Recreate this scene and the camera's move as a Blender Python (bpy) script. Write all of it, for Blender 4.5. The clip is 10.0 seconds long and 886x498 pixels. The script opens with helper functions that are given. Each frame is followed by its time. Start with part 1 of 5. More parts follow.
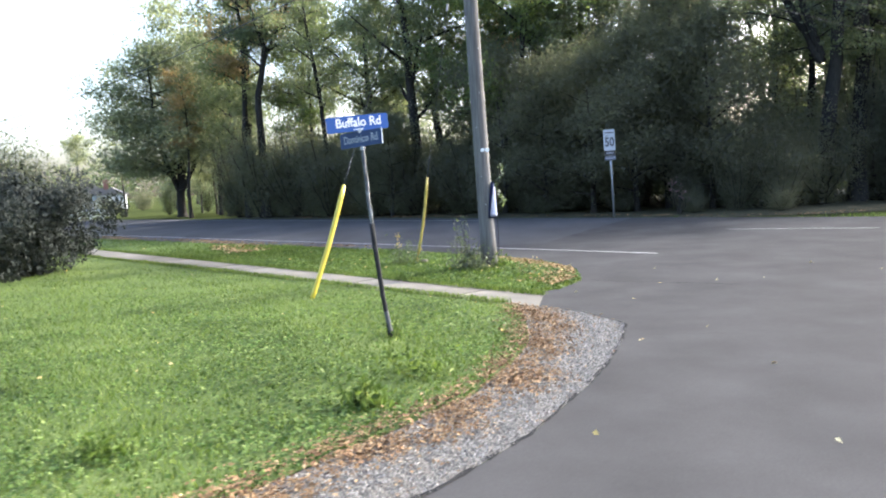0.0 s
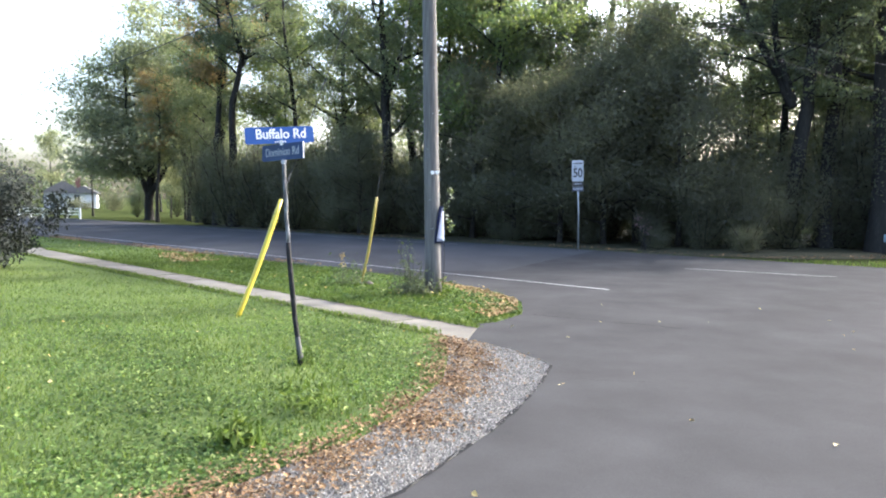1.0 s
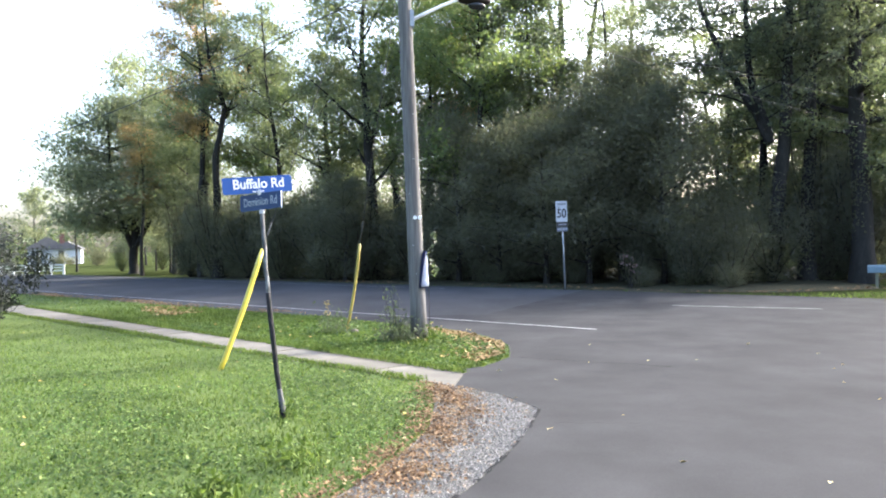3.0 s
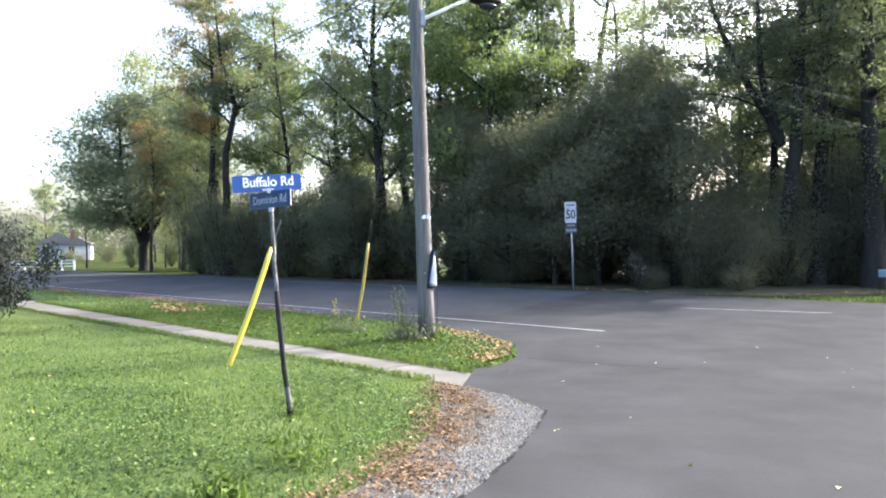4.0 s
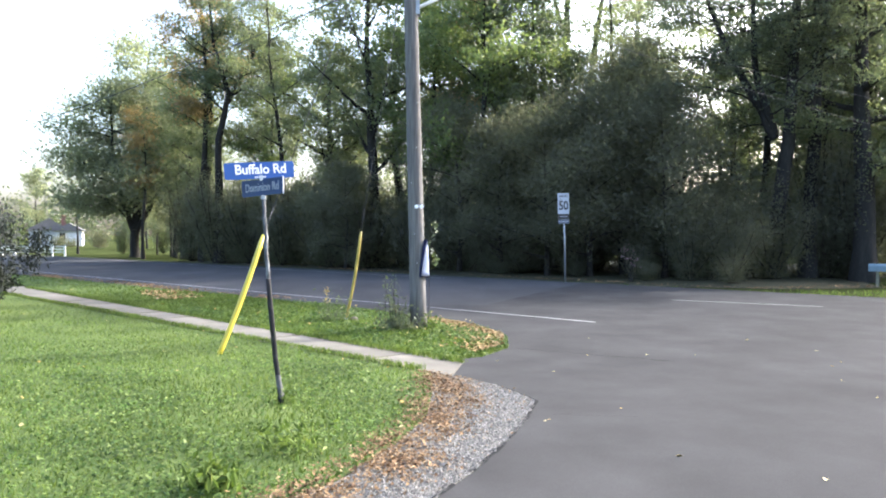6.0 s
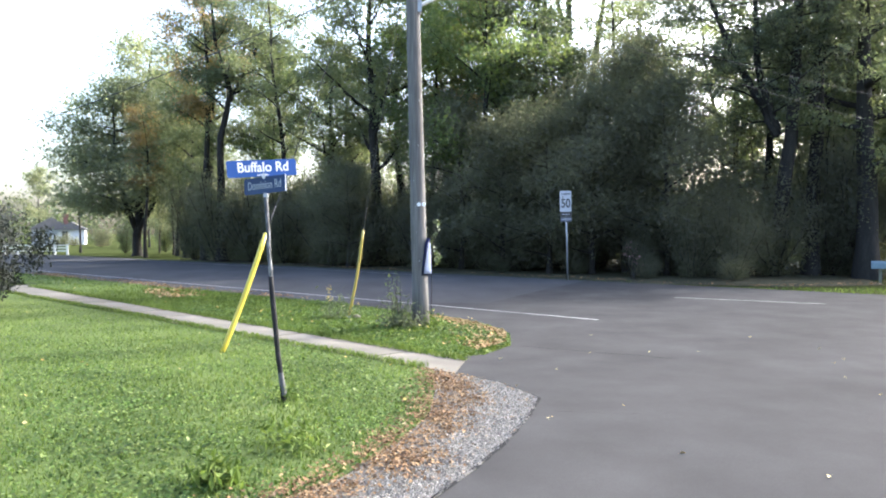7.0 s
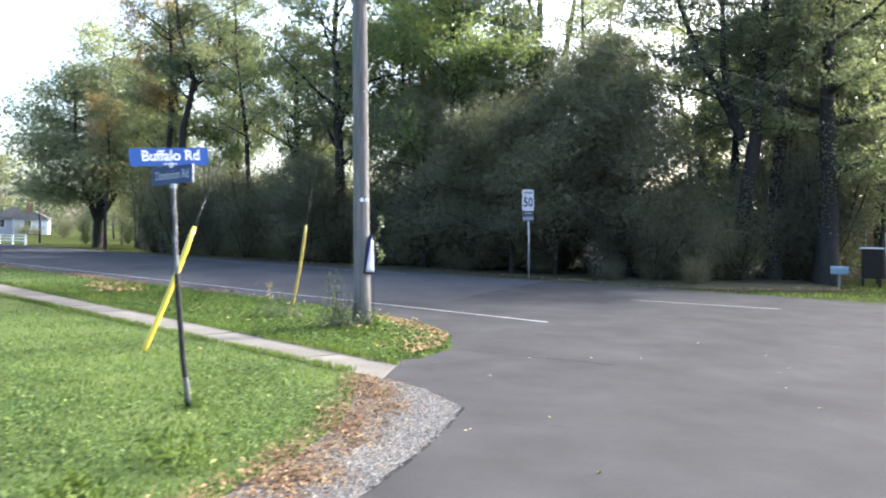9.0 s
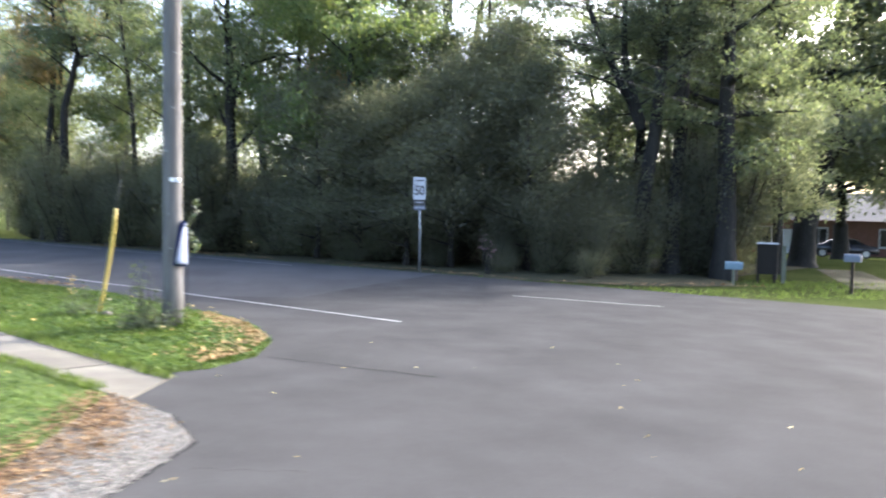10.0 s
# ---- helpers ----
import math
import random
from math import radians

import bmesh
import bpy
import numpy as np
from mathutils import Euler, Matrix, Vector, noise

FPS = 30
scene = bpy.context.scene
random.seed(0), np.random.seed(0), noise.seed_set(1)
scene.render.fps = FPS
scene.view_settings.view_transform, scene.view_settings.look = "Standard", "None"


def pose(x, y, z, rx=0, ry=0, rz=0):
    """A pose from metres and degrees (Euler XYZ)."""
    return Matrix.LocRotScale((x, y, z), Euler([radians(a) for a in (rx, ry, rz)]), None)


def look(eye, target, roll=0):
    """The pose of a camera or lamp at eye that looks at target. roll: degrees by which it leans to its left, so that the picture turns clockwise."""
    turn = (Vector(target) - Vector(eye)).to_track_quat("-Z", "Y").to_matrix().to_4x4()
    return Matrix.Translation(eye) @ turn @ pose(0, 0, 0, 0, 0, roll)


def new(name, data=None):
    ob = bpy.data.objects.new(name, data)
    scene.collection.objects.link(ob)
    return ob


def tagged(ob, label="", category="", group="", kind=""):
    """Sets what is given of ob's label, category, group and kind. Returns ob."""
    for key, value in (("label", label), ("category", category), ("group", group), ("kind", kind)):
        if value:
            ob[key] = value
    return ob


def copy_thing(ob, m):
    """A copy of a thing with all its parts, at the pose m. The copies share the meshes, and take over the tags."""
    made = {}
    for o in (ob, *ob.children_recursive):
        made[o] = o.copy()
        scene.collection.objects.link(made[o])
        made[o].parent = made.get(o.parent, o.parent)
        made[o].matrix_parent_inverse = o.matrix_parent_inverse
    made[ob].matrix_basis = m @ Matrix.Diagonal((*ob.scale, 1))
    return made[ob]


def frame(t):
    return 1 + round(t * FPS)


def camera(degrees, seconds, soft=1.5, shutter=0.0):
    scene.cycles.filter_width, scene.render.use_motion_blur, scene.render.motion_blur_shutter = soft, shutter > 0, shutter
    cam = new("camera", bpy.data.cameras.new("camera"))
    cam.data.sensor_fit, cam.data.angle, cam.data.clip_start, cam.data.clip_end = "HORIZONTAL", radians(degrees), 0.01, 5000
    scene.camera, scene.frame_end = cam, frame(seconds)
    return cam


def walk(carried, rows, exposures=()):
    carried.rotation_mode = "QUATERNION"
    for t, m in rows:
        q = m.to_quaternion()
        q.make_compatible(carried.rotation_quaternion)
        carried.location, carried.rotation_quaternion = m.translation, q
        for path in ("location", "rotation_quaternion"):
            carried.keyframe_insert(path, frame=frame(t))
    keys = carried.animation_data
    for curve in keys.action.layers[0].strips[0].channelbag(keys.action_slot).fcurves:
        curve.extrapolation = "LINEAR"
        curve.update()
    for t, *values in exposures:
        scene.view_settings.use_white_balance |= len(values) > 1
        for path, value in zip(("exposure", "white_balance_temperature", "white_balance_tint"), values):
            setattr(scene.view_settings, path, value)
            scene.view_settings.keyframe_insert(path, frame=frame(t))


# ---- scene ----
cam = camera(59.2, 10.0, soft=2.0, shutter=0.4)
PATH = [
    (0, (0.258, 0.169, 1.507), (0.223, 2.162, 1.335), -3.0),
    (0.5, (0.596, 0.448, 1.521), (0.577, 2.441, 1.366), -0.7),
    (1, (0.78, 0.621, 1.526), (0.805, 2.617, 1.405), 0.7),
    (1.5, (0.838, 0.677, 1.523), (0.875, 2.674, 1.427), -1.4),
    (2, (0.832, 0.682, 1.527), (0.869, 2.681, 1.464), -1.0),
    (2.5, (0.827, 0.685, 1.527), (0.886, 2.684, 1.508), -1.4),
    (3, (0.836, 0.693, 1.529), (0.893, 2.692, 1.521), -1.1),
    (4.5, (0.835, 0.694, 1.531), (0.863, 2.694, 1.521), -0.3),
    (5, (0.83, 0.701, 1.528), (0.871, 2.7, 1.501), 0.2),
    (5.5, (0.837, 0.701, 1.53), (0.892, 2.7, 1.497), 0.1),
    (7, (0.833, 0.702, 1.522), (0.882, 2.701, 1.483), -0.0),
    (7.5, (0.835, 0.696, 1.526), (0.881, 2.695, 1.484), -0.1),
    (8, (0.848, 0.716, 1.528), (0.892, 2.715, 1.483), 0.3),
    (8.5, (0.967, 0.816, 1.529), (1.033, 2.814, 1.483), 1.0),
    (9, (1.304, 1.124, 1.536), (1.42, 3.121, 1.49), 1.1),
    (9.5, (1.913, 1.667, 1.557), (2.074, 3.66, 1.507), -0.8),
    (10, (2.723, 2.461, 1.534), (3.021, 4.438, 1.469), 1.9),
]
walk(cam, [(t, look(eye, target, roll)) for t, eye, target, roll in PATH], exposures=[(0, 2.58, 6000, 12), (1.0, 2.6, 6000, 12), (2.0, 2.7, 6000, 12), (8.5, 2.7, 6000, 12), (10, 2.84, 6000, 13)])

# ---- light ----
SUN_EL, SUN_TO = 31.0, Vector((0.857, 0.515, 0.0)).normalized()
world = bpy.data.worlds.new("sky")
scene.world = world
world.use_nodes = True
wn, wl = world.node_tree.nodes, world.node_tree.links
sky = wn.new("ShaderNodeTexSky")
sky.sky_type, sky.sun_disc = "NISHITA", False
sky.sun_elevation, sky.sun_rotation = radians(SUN_EL), math.atan2(SUN_TO.x, SUN_TO.y)
sky.air_density, sky.dust_density, sky.ozone_density = 1.0, 5.0, 1.2
wn["Background"].inputs["Strength"].default_value = 0.15
wl.new(sky.outputs["Color"], wn["Background"].inputs["Color"])
sun = new("sun", bpy.data.lights.new("sun", "SUN"))
sun.data.energy, sun.data.angle, sun.data.color = 1.95, radians(0.6), (1.0, 0.95, 0.87)
sun_way = Vector((SUN_TO.x * math.cos(radians(SUN_EL)), SUN_TO.y * math.cos(radians(SUN_EL)), math.sin(radians(SUN_EL))))
sun.matrix_world = Matrix.Translation((30, 10, 40)) @ sun_way.to_track_quat("Z", "Y").to_matrix().to_4x4()


# ---- materials ----
def mat(name, stops, scale=4.0, fine=40.0, rough=0.8, bump=0.3, metal=0.0, dist=0.01, fine_amount=0.5, coords="Object", stretch=(1, 1, 1), island=0.0, sheen=0.0, through_light=0.0, spec=0.5, objrand=0.0, stain=None):
    """A node material: a colour ramp over two scales of noise, fine relief, and optional variation by island or by object."""
    m = bpy.data.materials.new(name)
    m.use_nodes = True
    n, l = m.node_tree.nodes, m.node_tree.links
    bsdf = n["Principled BSDF"]
    tc = n.new("ShaderNodeTexCoord")
    mp = n.new("ShaderNodeMapping")
    mp.inputs["Scale"].default_value = stretch
    l.new(tc.outputs[coords], mp.inputs["Vector"])
    a, b = n.new("ShaderNodeTexNoise"), n.new("ShaderNodeTexNoise")
    for node, s, d in ((a, scale, 4), (b, fine, 3)):
        node.inputs["Scale"].default_value, node.inputs["Detail"].default_value = s, d
        l.new(mp.outputs["Vector"], node.inputs["Vector"])
    mix = n.new("ShaderNodeMix")
    mix.data_type = "FLOAT"
    mix.inputs[0].default_value = fine_amount
    l.new(a.outputs["Fac"], mix.inputs[2])
    l.new(b.outputs["Fac"], mix.inputs[3])
    fac = mix.outputs[0]
    if island or objrand:
        src = n.new("ShaderNodeNewGeometry").outputs["Random Per Island"] if island else n.new("ShaderNodeObjectInfo").outputs["Random"]
        mix2 = n.new("ShaderNodeMix")
        mix2.data_type = "FLOAT"
        mix2.inputs[0].default_value = island or objrand
        l.new(fac, mix2.inputs[2])
        l.new(src, mix2.inputs[3])
        fac = mix2.outputs[0]
    ramp = n.new("ShaderNodeValToRGB")
    el = ramp.color_ramp.elements
    while len(el) < len(stops):
        el.new(0.5)
    for e, (p, c) in zip(el, stops):
        e.position, e.color = p, (*c, 1)
    l.new(fac, ramp.inputs["Fac"])
    colour = ramp.outputs["Color"]
    if stain:
        # broad worn or dirty patches: scale, how dark, how stretched
        c = n.new("ShaderNodeTexNoise")
        c.inputs["Scale"].default_value, c.inputs["Detail"].default_value, c.inputs["Roughness"].default_value = stain[0], 6, 0.62
        ms = n.new("ShaderNodeMapping")
        ms.inputs["Scale"].default_value, ms.inputs["Rotation"].default_value = (1, stain[2], 1), (0, 0, radians(-45))
        l.new(tc.outputs[coords], ms.inputs["Vector"])
        l.new(ms.outputs["Vector"], c.inputs["Vector"])
        mr = n.new("ShaderNodeMapRange")
        mr.inputs["From Min"].default_value, mr.inputs["From Max"].default_value = 0.36, 0.62
        mr.inputs["To Min"].default_value, mr.inputs["To Max"].default_value = 1 - stain[1], 1 + stain[1] * 0.35
        l.new(c.outputs["Fac"], mr.inputs["Value"])
        worn = n.new("ShaderNodeVectorMath")
        worn.operation = "SCALE"
        l.new(colour, worn.inputs[0])
        l.new(mr.outputs["Result"], worn.inputs["Scale"])
        colour = worn.outputs["Vector"]
    l.new(colour, bsdf.inputs["Base Color"])
    bsdf.inputs["Roughness"].default_value, bsdf.inputs["Metallic"].default_value = rough, metal
    bsdf.inputs["Specular IOR Level"].default_value = spec
    if bump:
        bp = n.new("ShaderNodeBump")
        bp.inputs["Strength"].default_value, bp.inputs["Distance"].default_value = bump, dist
        l.new(mix.outputs[0], bp.inputs["Height"])
        l.new(bp.outputs["Normal"], bsdf.inputs["Normal"])
    if through_light:
        tr = n.new("ShaderNodeBsdfTranslucent")
        gain = n.new("ShaderNodeMix")
        gain.data_type, gain.blend_type = "RGBA", "MULTIPLY"
        gain.inputs[0].default_value = 1.0
        gain.inputs[7].default_value = (1.68, 1.72, 1.0, 1)
        l.new(colour, gain.inputs[6])
        l.new(gain.outputs[2], tr.inputs["Color"])
        ms = n.new("ShaderNodeMixShader")
        ms.inputs[0].default_value = through_light
        l.new(bsdf.outputs[0], ms.inputs[1])
        l.new(tr.outputs[0], ms.inputs[2])
        l.new(ms.outputs[0], n["Material Output"].inputs["Surface"])
    return m


M_ASPHALT = mat("asphalt", [(0.3, (0.0395, 0.0392, 0.0382)), (0.5, (0.048, 0.0476, 0.0463)), (0.7, (0.059, 0.0585, 0.057))], scale=1.3, fine=90, spec=0.01, rough=0.9, bump=0.5, dist=0.006, fine_amount=0.45, stain=(0.9, 0.13, 0.85))
# Worn asphalt, also toned lighter and bluer to lift its shaded stretch.
M_ASPHALT_OLD = mat("asphalt_main", [(0.3, (0.053, 0.0532, 0.0537)), (0.5, (0.064, 0.0643, 0.065)), (0.72, (0.077, 0.0774, 0.0782))], scale=0.35, fine=80, spec=0.01, rough=0.9, bump=0.5, dist=0.006, fine_amount=0.4, stain=(0.4, 0.18, 0.25))
M_TAR_SHADE = mat("crack_tar_lip_shade", [(0.3, (0.016, 0.016, 0.016)), (0.7, (0.03, 0.03, 0.03))], scale=6, fine=60, rough=0.9, spec=0.0, bump=0)
M_LINE = mat("road_paint", [(0.3, (0.09, 0.09, 0.09)), (0.5, (0.21, 0.21, 0.21)), (0.75, (0.38, 0.38, 0.37))], scale=3, fine=50, rough=0.7, bump=0.2)
M_LINE_WORN = mat("road_paint_worn", [(0.35, (0.06, 0.06, 0.06)), (0.7, (0.2, 0.2, 0.2))], scale=3, fine=50, rough=0.8, bump=0.2)
M_CONCRETE = mat("concrete", [(0.25, (0.068, 0.059, 0.042)), (0.5, (0.109, 0.097, 0.072)), (0.8, (0.162, 0.147, 0.115))], scale=1.5, fine=60, rough=0.9, bump=0.4, dist=0.005, objrand=0.3, stain=(1.1, 0.3, 1.0))
M_SOIL = mat("soil_gravel", [(0.3, (0.055, 0.046, 0.035)), (0.6, (0.105, 0.092, 0.074))], scale=3, fine=70, rough=0.95, bump=0.6)
M_STONE = mat("gravel_stone", [(0.15, (0.075, 0.069, 0.058)), (0.5, (0.16, 0.15, 0.128)), (0.9, (0.36, 0.34, 0.295))], scale=20, fine=120, rough=0.85, island=0.75, bump=0.3, dist=0.003)
M_LAWN = mat("lawn_soil", [(0.3, (0.0348, 0.0506, 0.0144)), (0.5, (0.0676, 0.0966, 0.0258)), (0.7, (0.1111, 0.1362, 0.0443))], scale=0.9, fine=35, rough=0.95, bump=0.8, dist=0.03, fine_amount=0.5, spec=0.1)
M_GROUND = mat("far_grass", [(0.25, (0.024, 0.03, 0.01)), (0.5, (0.042, 0.052, 0.018)), (0.75, (0.066, 0.075, 0.03))], scale=0.15, fine=8, rough=0.95, bump=0.6, dist=0.05, spec=0.0)
M_WOODFLOOR = mat("wood_floor_litter", [(0.3, (0.026, 0.026, 0.015)), (0.6, (0.055, 0.052, 0.03))], scale=1, fine=20, rough=1.0, bump=0.8, dist=0.05, spec=0.1)
M_BLADE = mat("grass_blade", [(0.2, (0.032, 0.052, 0.0115)), (0.45, (0.072, 0.111, 0.0245)), (0.68, (0.126, 0.17, 0.042)), (0.88, (0.19, 0.198, 0.078))], scale=0.8, fine=6, rough=0.6, bump=0, island=0.55, through_light=0.3, spec=0.1, stain=(0.55, 0.25, 1.0))
M_CLOVER = mat("clover_leaf", [(0.15, (0.026, 0.05, 0.012)), (0.45, (0.056, 0.098, 0.0235)), (0.75, (0.125, 0.185, 0.05)), (0.95, (0.25, 0.275, 0.115))], scale=0.8, fine=6, rough=0.5, bump=0, island=0.75, through_light=0.3, spec=0.1, stain=(0.7, 0.3, 1.0))
M_DRYLEAF = mat("fallen_leaf", [(0.1, (0.1, 0.055, 0.026)), (0.4, (0.16, 0.094, 0.044)), (0.75, (0.215, 0.138, 0.066)), (0.95, (0.32, 0.24, 0.135))], scale=3, fine=40, rough=0.8, bump=0.2, island=0.8, spec=0.2)
M_PATCHLEAF = mat("patch_leaf", [(0.1, (0.14, 0.085, 0.035)), (0.5, (0.25, 0.165, 0.065)), (0.9, (0.36, 0.27, 0.13))], scale=3, fine=40, rough=0.8, bump=0.1, island=0.8, spec=0.2)
M_YELLOWLEAF = mat("yellow_leaf", [(0.1, (0.36, 0.23, 0.06)), (0.5, (0.46, 0.35, 0.12)), (0.9, (0.5, 0.44, 0.25))], scale=3, fine=40, rough=0.7, bump=0.1, island=0.8, spec=0.2)
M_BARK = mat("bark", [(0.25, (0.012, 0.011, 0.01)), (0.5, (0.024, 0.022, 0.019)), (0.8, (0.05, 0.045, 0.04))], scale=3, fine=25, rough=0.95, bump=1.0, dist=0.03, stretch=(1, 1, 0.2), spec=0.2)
M_POLEWOOD = mat("weathered_pole_wood", [(0.25, (0.05, 0.046, 0.043)), (0.5, (0.12, 0.113, 0.106)), (0.72, (0.21, 0.2, 0.19))], scale=5, fine=40, rough=0.9, bump=0.8, dist=0.01, stretch=(1.5, 1.5, 0.06), spec=0.25)


def leafmat(name, dark, mid, light, glow=0.4, rough=0.5, spec=0.4):
    dark, mid, light = (tuple(v * k for v, k in zip(c, (1.1, 1.0, 1.4))) for c in (dark, mid, light))
    return mat(name, [(0.1, dark), (0.5, mid), (0.92, light)], scale=0.35, fine=3, rough=rough, bump=0, island=0.45, through_light=glow, fine_amount=0.35, spec=spec)


L_DARK = leafmat("leaf_dark", (0.04, 0.053, 0.028), (0.066, 0.086, 0.043), (0.1, 0.122, 0.058), 0.56)
L_MID = leafmat("leaf_mid", (0.056, 0.075, 0.036), (0.1, 0.13, 0.056), (0.16, 0.185, 0.075), 0.56)
L_BRIGHT = leafmat("leaf_bright", (0.05, 0.082, 0.024), (0.096, 0.142, 0.038), (0.17, 0.205, 0.055), 0.5)
L_MAPLE = leafmat("leaf_maple", (0.082, 0.098, 0.058), (0.135, 0.162, 0.086), (0.19, 0.225, 0.115), 0.68)
L_GOLD = leafmat("leaf_gold", (0.09, 0.095, 0.035), (0.19, 0.155, 0.055), (0.34, 0.23, 0.085), 0.45)
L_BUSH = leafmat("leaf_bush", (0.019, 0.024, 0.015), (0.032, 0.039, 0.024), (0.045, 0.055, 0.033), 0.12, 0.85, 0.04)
L_GREY = leafmat("leaf_greygreen", (0.04, 0.055, 0.025), (0.07, 0.1, 0.035), (0.12, 0.15, 0.06), 0.35)


def paint(name, c, rough=0.5, metal=0.0, dirt=0.75, scale=6, bump=0.1):
    d = tuple(v * dirt for v in c)
    return mat(name, [(0.25, d), (0.6, c), (0.9, tuple(min(1, v * 1.08) for v in c))], scale=scale, fine=50, rough=rough, metal=metal, bump=bump, dist=0.003, fine_amount=0.35)


M_BLUE = paint("sign_blue", (0.012, 0.074, 0.285), 0.55, dirt=0.85)
M_WHITE = paint("sign_white", (0.8, 0.8, 0.8), 0.45, dirt=0.9)
# White plate with its bluish shade put into the colour.
M_PLATE = paint("shaded_white_plate", (0.4, 0.43, 0.47), 0.6, dirt=0.8)
M_TABGREY = paint("dull_grey_tab", (0.075, 0.085, 0.11), 0.7)
M_WORNPOST = mat("worn_post_steel", [(0.3, (0.02, 0.02, 0.02)), (0.48, (0.07, 0.07, 0.07)), (0.62, (0.28, 0.28, 0.28))], scale=5, fine=30, rough=0.8, bump=0.4, stretch=(1, 1, 0.3))
# Blue darkened for the blade's shade as well as dirt, its letters greyed to match.
M_BLUE_SHADE_DIRT = paint("sign_blue_shade_dirt", (0.014, 0.036, 0.105), 0.7, dirt=0.7)
M_GREYLETTER = paint("letter_grey", (0.3, 0.32, 0.36), 0.7)
M_BLACK = paint("sign_black", (0.02, 0.02, 0.022), 0.5)
M_ALU = paint("aluminium", (0.55, 0.56, 0.57), 0.4, metal=0.8)
M_GALV = paint("galvanised_steel", (0.36, 0.37, 0.38), 0.5, metal=0.7, dirt=0.6)
M_RUSTPOST = mat("painted_dark_post", [(0.25, (0.01, 0.01, 0.01)), (0.55, (0.018, 0.017, 0.017)), (0.66, (0.045, 0.043, 0.042)), (0.74, (0.22, 0.22, 0.22))], scale=5, fine=30, rough=0.85, spec=0.2, bump=0.4, stretch=(1, 1, 0.5))
M_POSTGREY = paint("grey_post_foot", (0.08, 0.08, 0.08), 0.7, dirt=0.4, scale=20)
M_YELLOW = paint("yellow_plastic", (0.54, 0.42, 0.035), 0.45, dirt=0.75)
M_YELLOW_OLD = paint("faded_yellow_plastic", (0.42, 0.32, 0.07), 0.55, dirt=0.6)
M_WIRE = paint("wire", (0.045, 0.045, 0.045), 0.7)
M_STRAND = paint("galvanised_strand", (0.055, 0.055, 0.054), 0.9)
M_NAVY = paint("navy_sheet", (0.014, 0.028, 0.14), 0.4)
M_SHEETWHITE = paint("bluish_white_sheet", (0.6, 0.66, 0.84), 0.5)
M_BOXBROWN = paint("dark_brown_box", (0.018, 0.015, 0.012), 0.6)
M_MAILGREY = paint("mailbox_grey", (0.11, 0.125, 0.15), 0.7)
M_BOXBROWN.node_tree.nodes["Principled BSDF"].inputs["Specular IOR Level"].default_value = 0.1
M_PALEBLUE = paint("pale_blue_box", (0.13, 0.19, 0.225), 0.7)
M_POSTWOOD = paint("grey_green_post", (0.14, 0.145, 0.1), 0.85, dirt=0.6, scale=12, bump=0.4)
M_SIDING = paint("pale_siding", (0.3, 0.31, 0.33), 0.7)
M_SIDING2 = paint("white_siding", (0.5, 0.52, 0.55), 0.7)
M_ROOF = mat("roof_shingle", [(0.3, (0.08, 0.076, 0.077)), (0.7, (0.15, 0.142, 0.142))], scale=2, fine=30, rough=0.9)
M_BRICK = mat("red_brick", [(0.3, (0.1, 0.05, 0.038)), (0.7, (0.17, 0.085, 0.065))], scale=3, fine=20, rough=0.9)
M_FENCE = paint("white_fence", (0.72, 0.72, 0.7), 0.7)
M_CARPAINT = paint("dark_car_paint", (0.02, 0.02, 0.024), 0.25)
M_CARGLASS = paint("dark_glass", (0.02, 0.022, 0.025), 0.08)
M_RUBBER = paint("rubber", (0.02, 0.02, 0.02), 0.8)
M_CHROME = paint("bright_metal", (0.7, 0.7, 0.7), 0.2, metal=1.0)
M_GLIMPSE = leafmat("pink_glimpse", (0.08, 0.085, 0.045), (0.3, 0.19, 0.17), (0.75, 0.56, 0.5), 0.5)


# ---- builders ----
def link_mesh(name, me, material, parent=None, label=""):
    me.materials.clear()
    me.materials.append(material)
    ob = new(name, me)
    if parent is not None:
        ob.parent = parent
    return tagged(ob, label)


def part(name, bm, material, parent=None, label="", smooth=False):
    """One bmesh as ONE mesh object, under a thing or a part."""
    me = bpy.data.meshes.new(name)
    if smooth:
        for f in bm.faces:
            f.smooth = True
    bm.to_mesh(me)
    bm.free()
    return link_mesh(name, me, material, parent, label)


def arrays(name, verts, faces, material, parent=None, label="", smooth=False):
    me = bpy.data.meshes.new(name)
    verts = np.asarray(verts, dtype=np.float32)
    faces = np.asarray(faces, dtype=np.int32)
    k = faces.shape[1]
    me.vertices.add(len(verts))
    me.vertices.foreach_set("co", verts.ravel())
    me.loops.add(faces.size)
    me.loops.foreach_set("vertex_index", faces.ravel())
    me.polygons.add(len(faces))
    me.polygons.foreach_set("loop_start", np.arange(0, faces.size, k, dtype=np.int32))
    me.polygons.foreach_set("use_smooth", np.full(len(faces), smooth))
    me.update(calc_edges=True)
    me.validate()
    return link_mesh(name, me, material, parent, label)


def thing(name, m, label, category, group=""):
    e = new(name)
    e.empty_display_size = 0.2
    e.matrix_world = m
    return tagged(e, label, category, group)


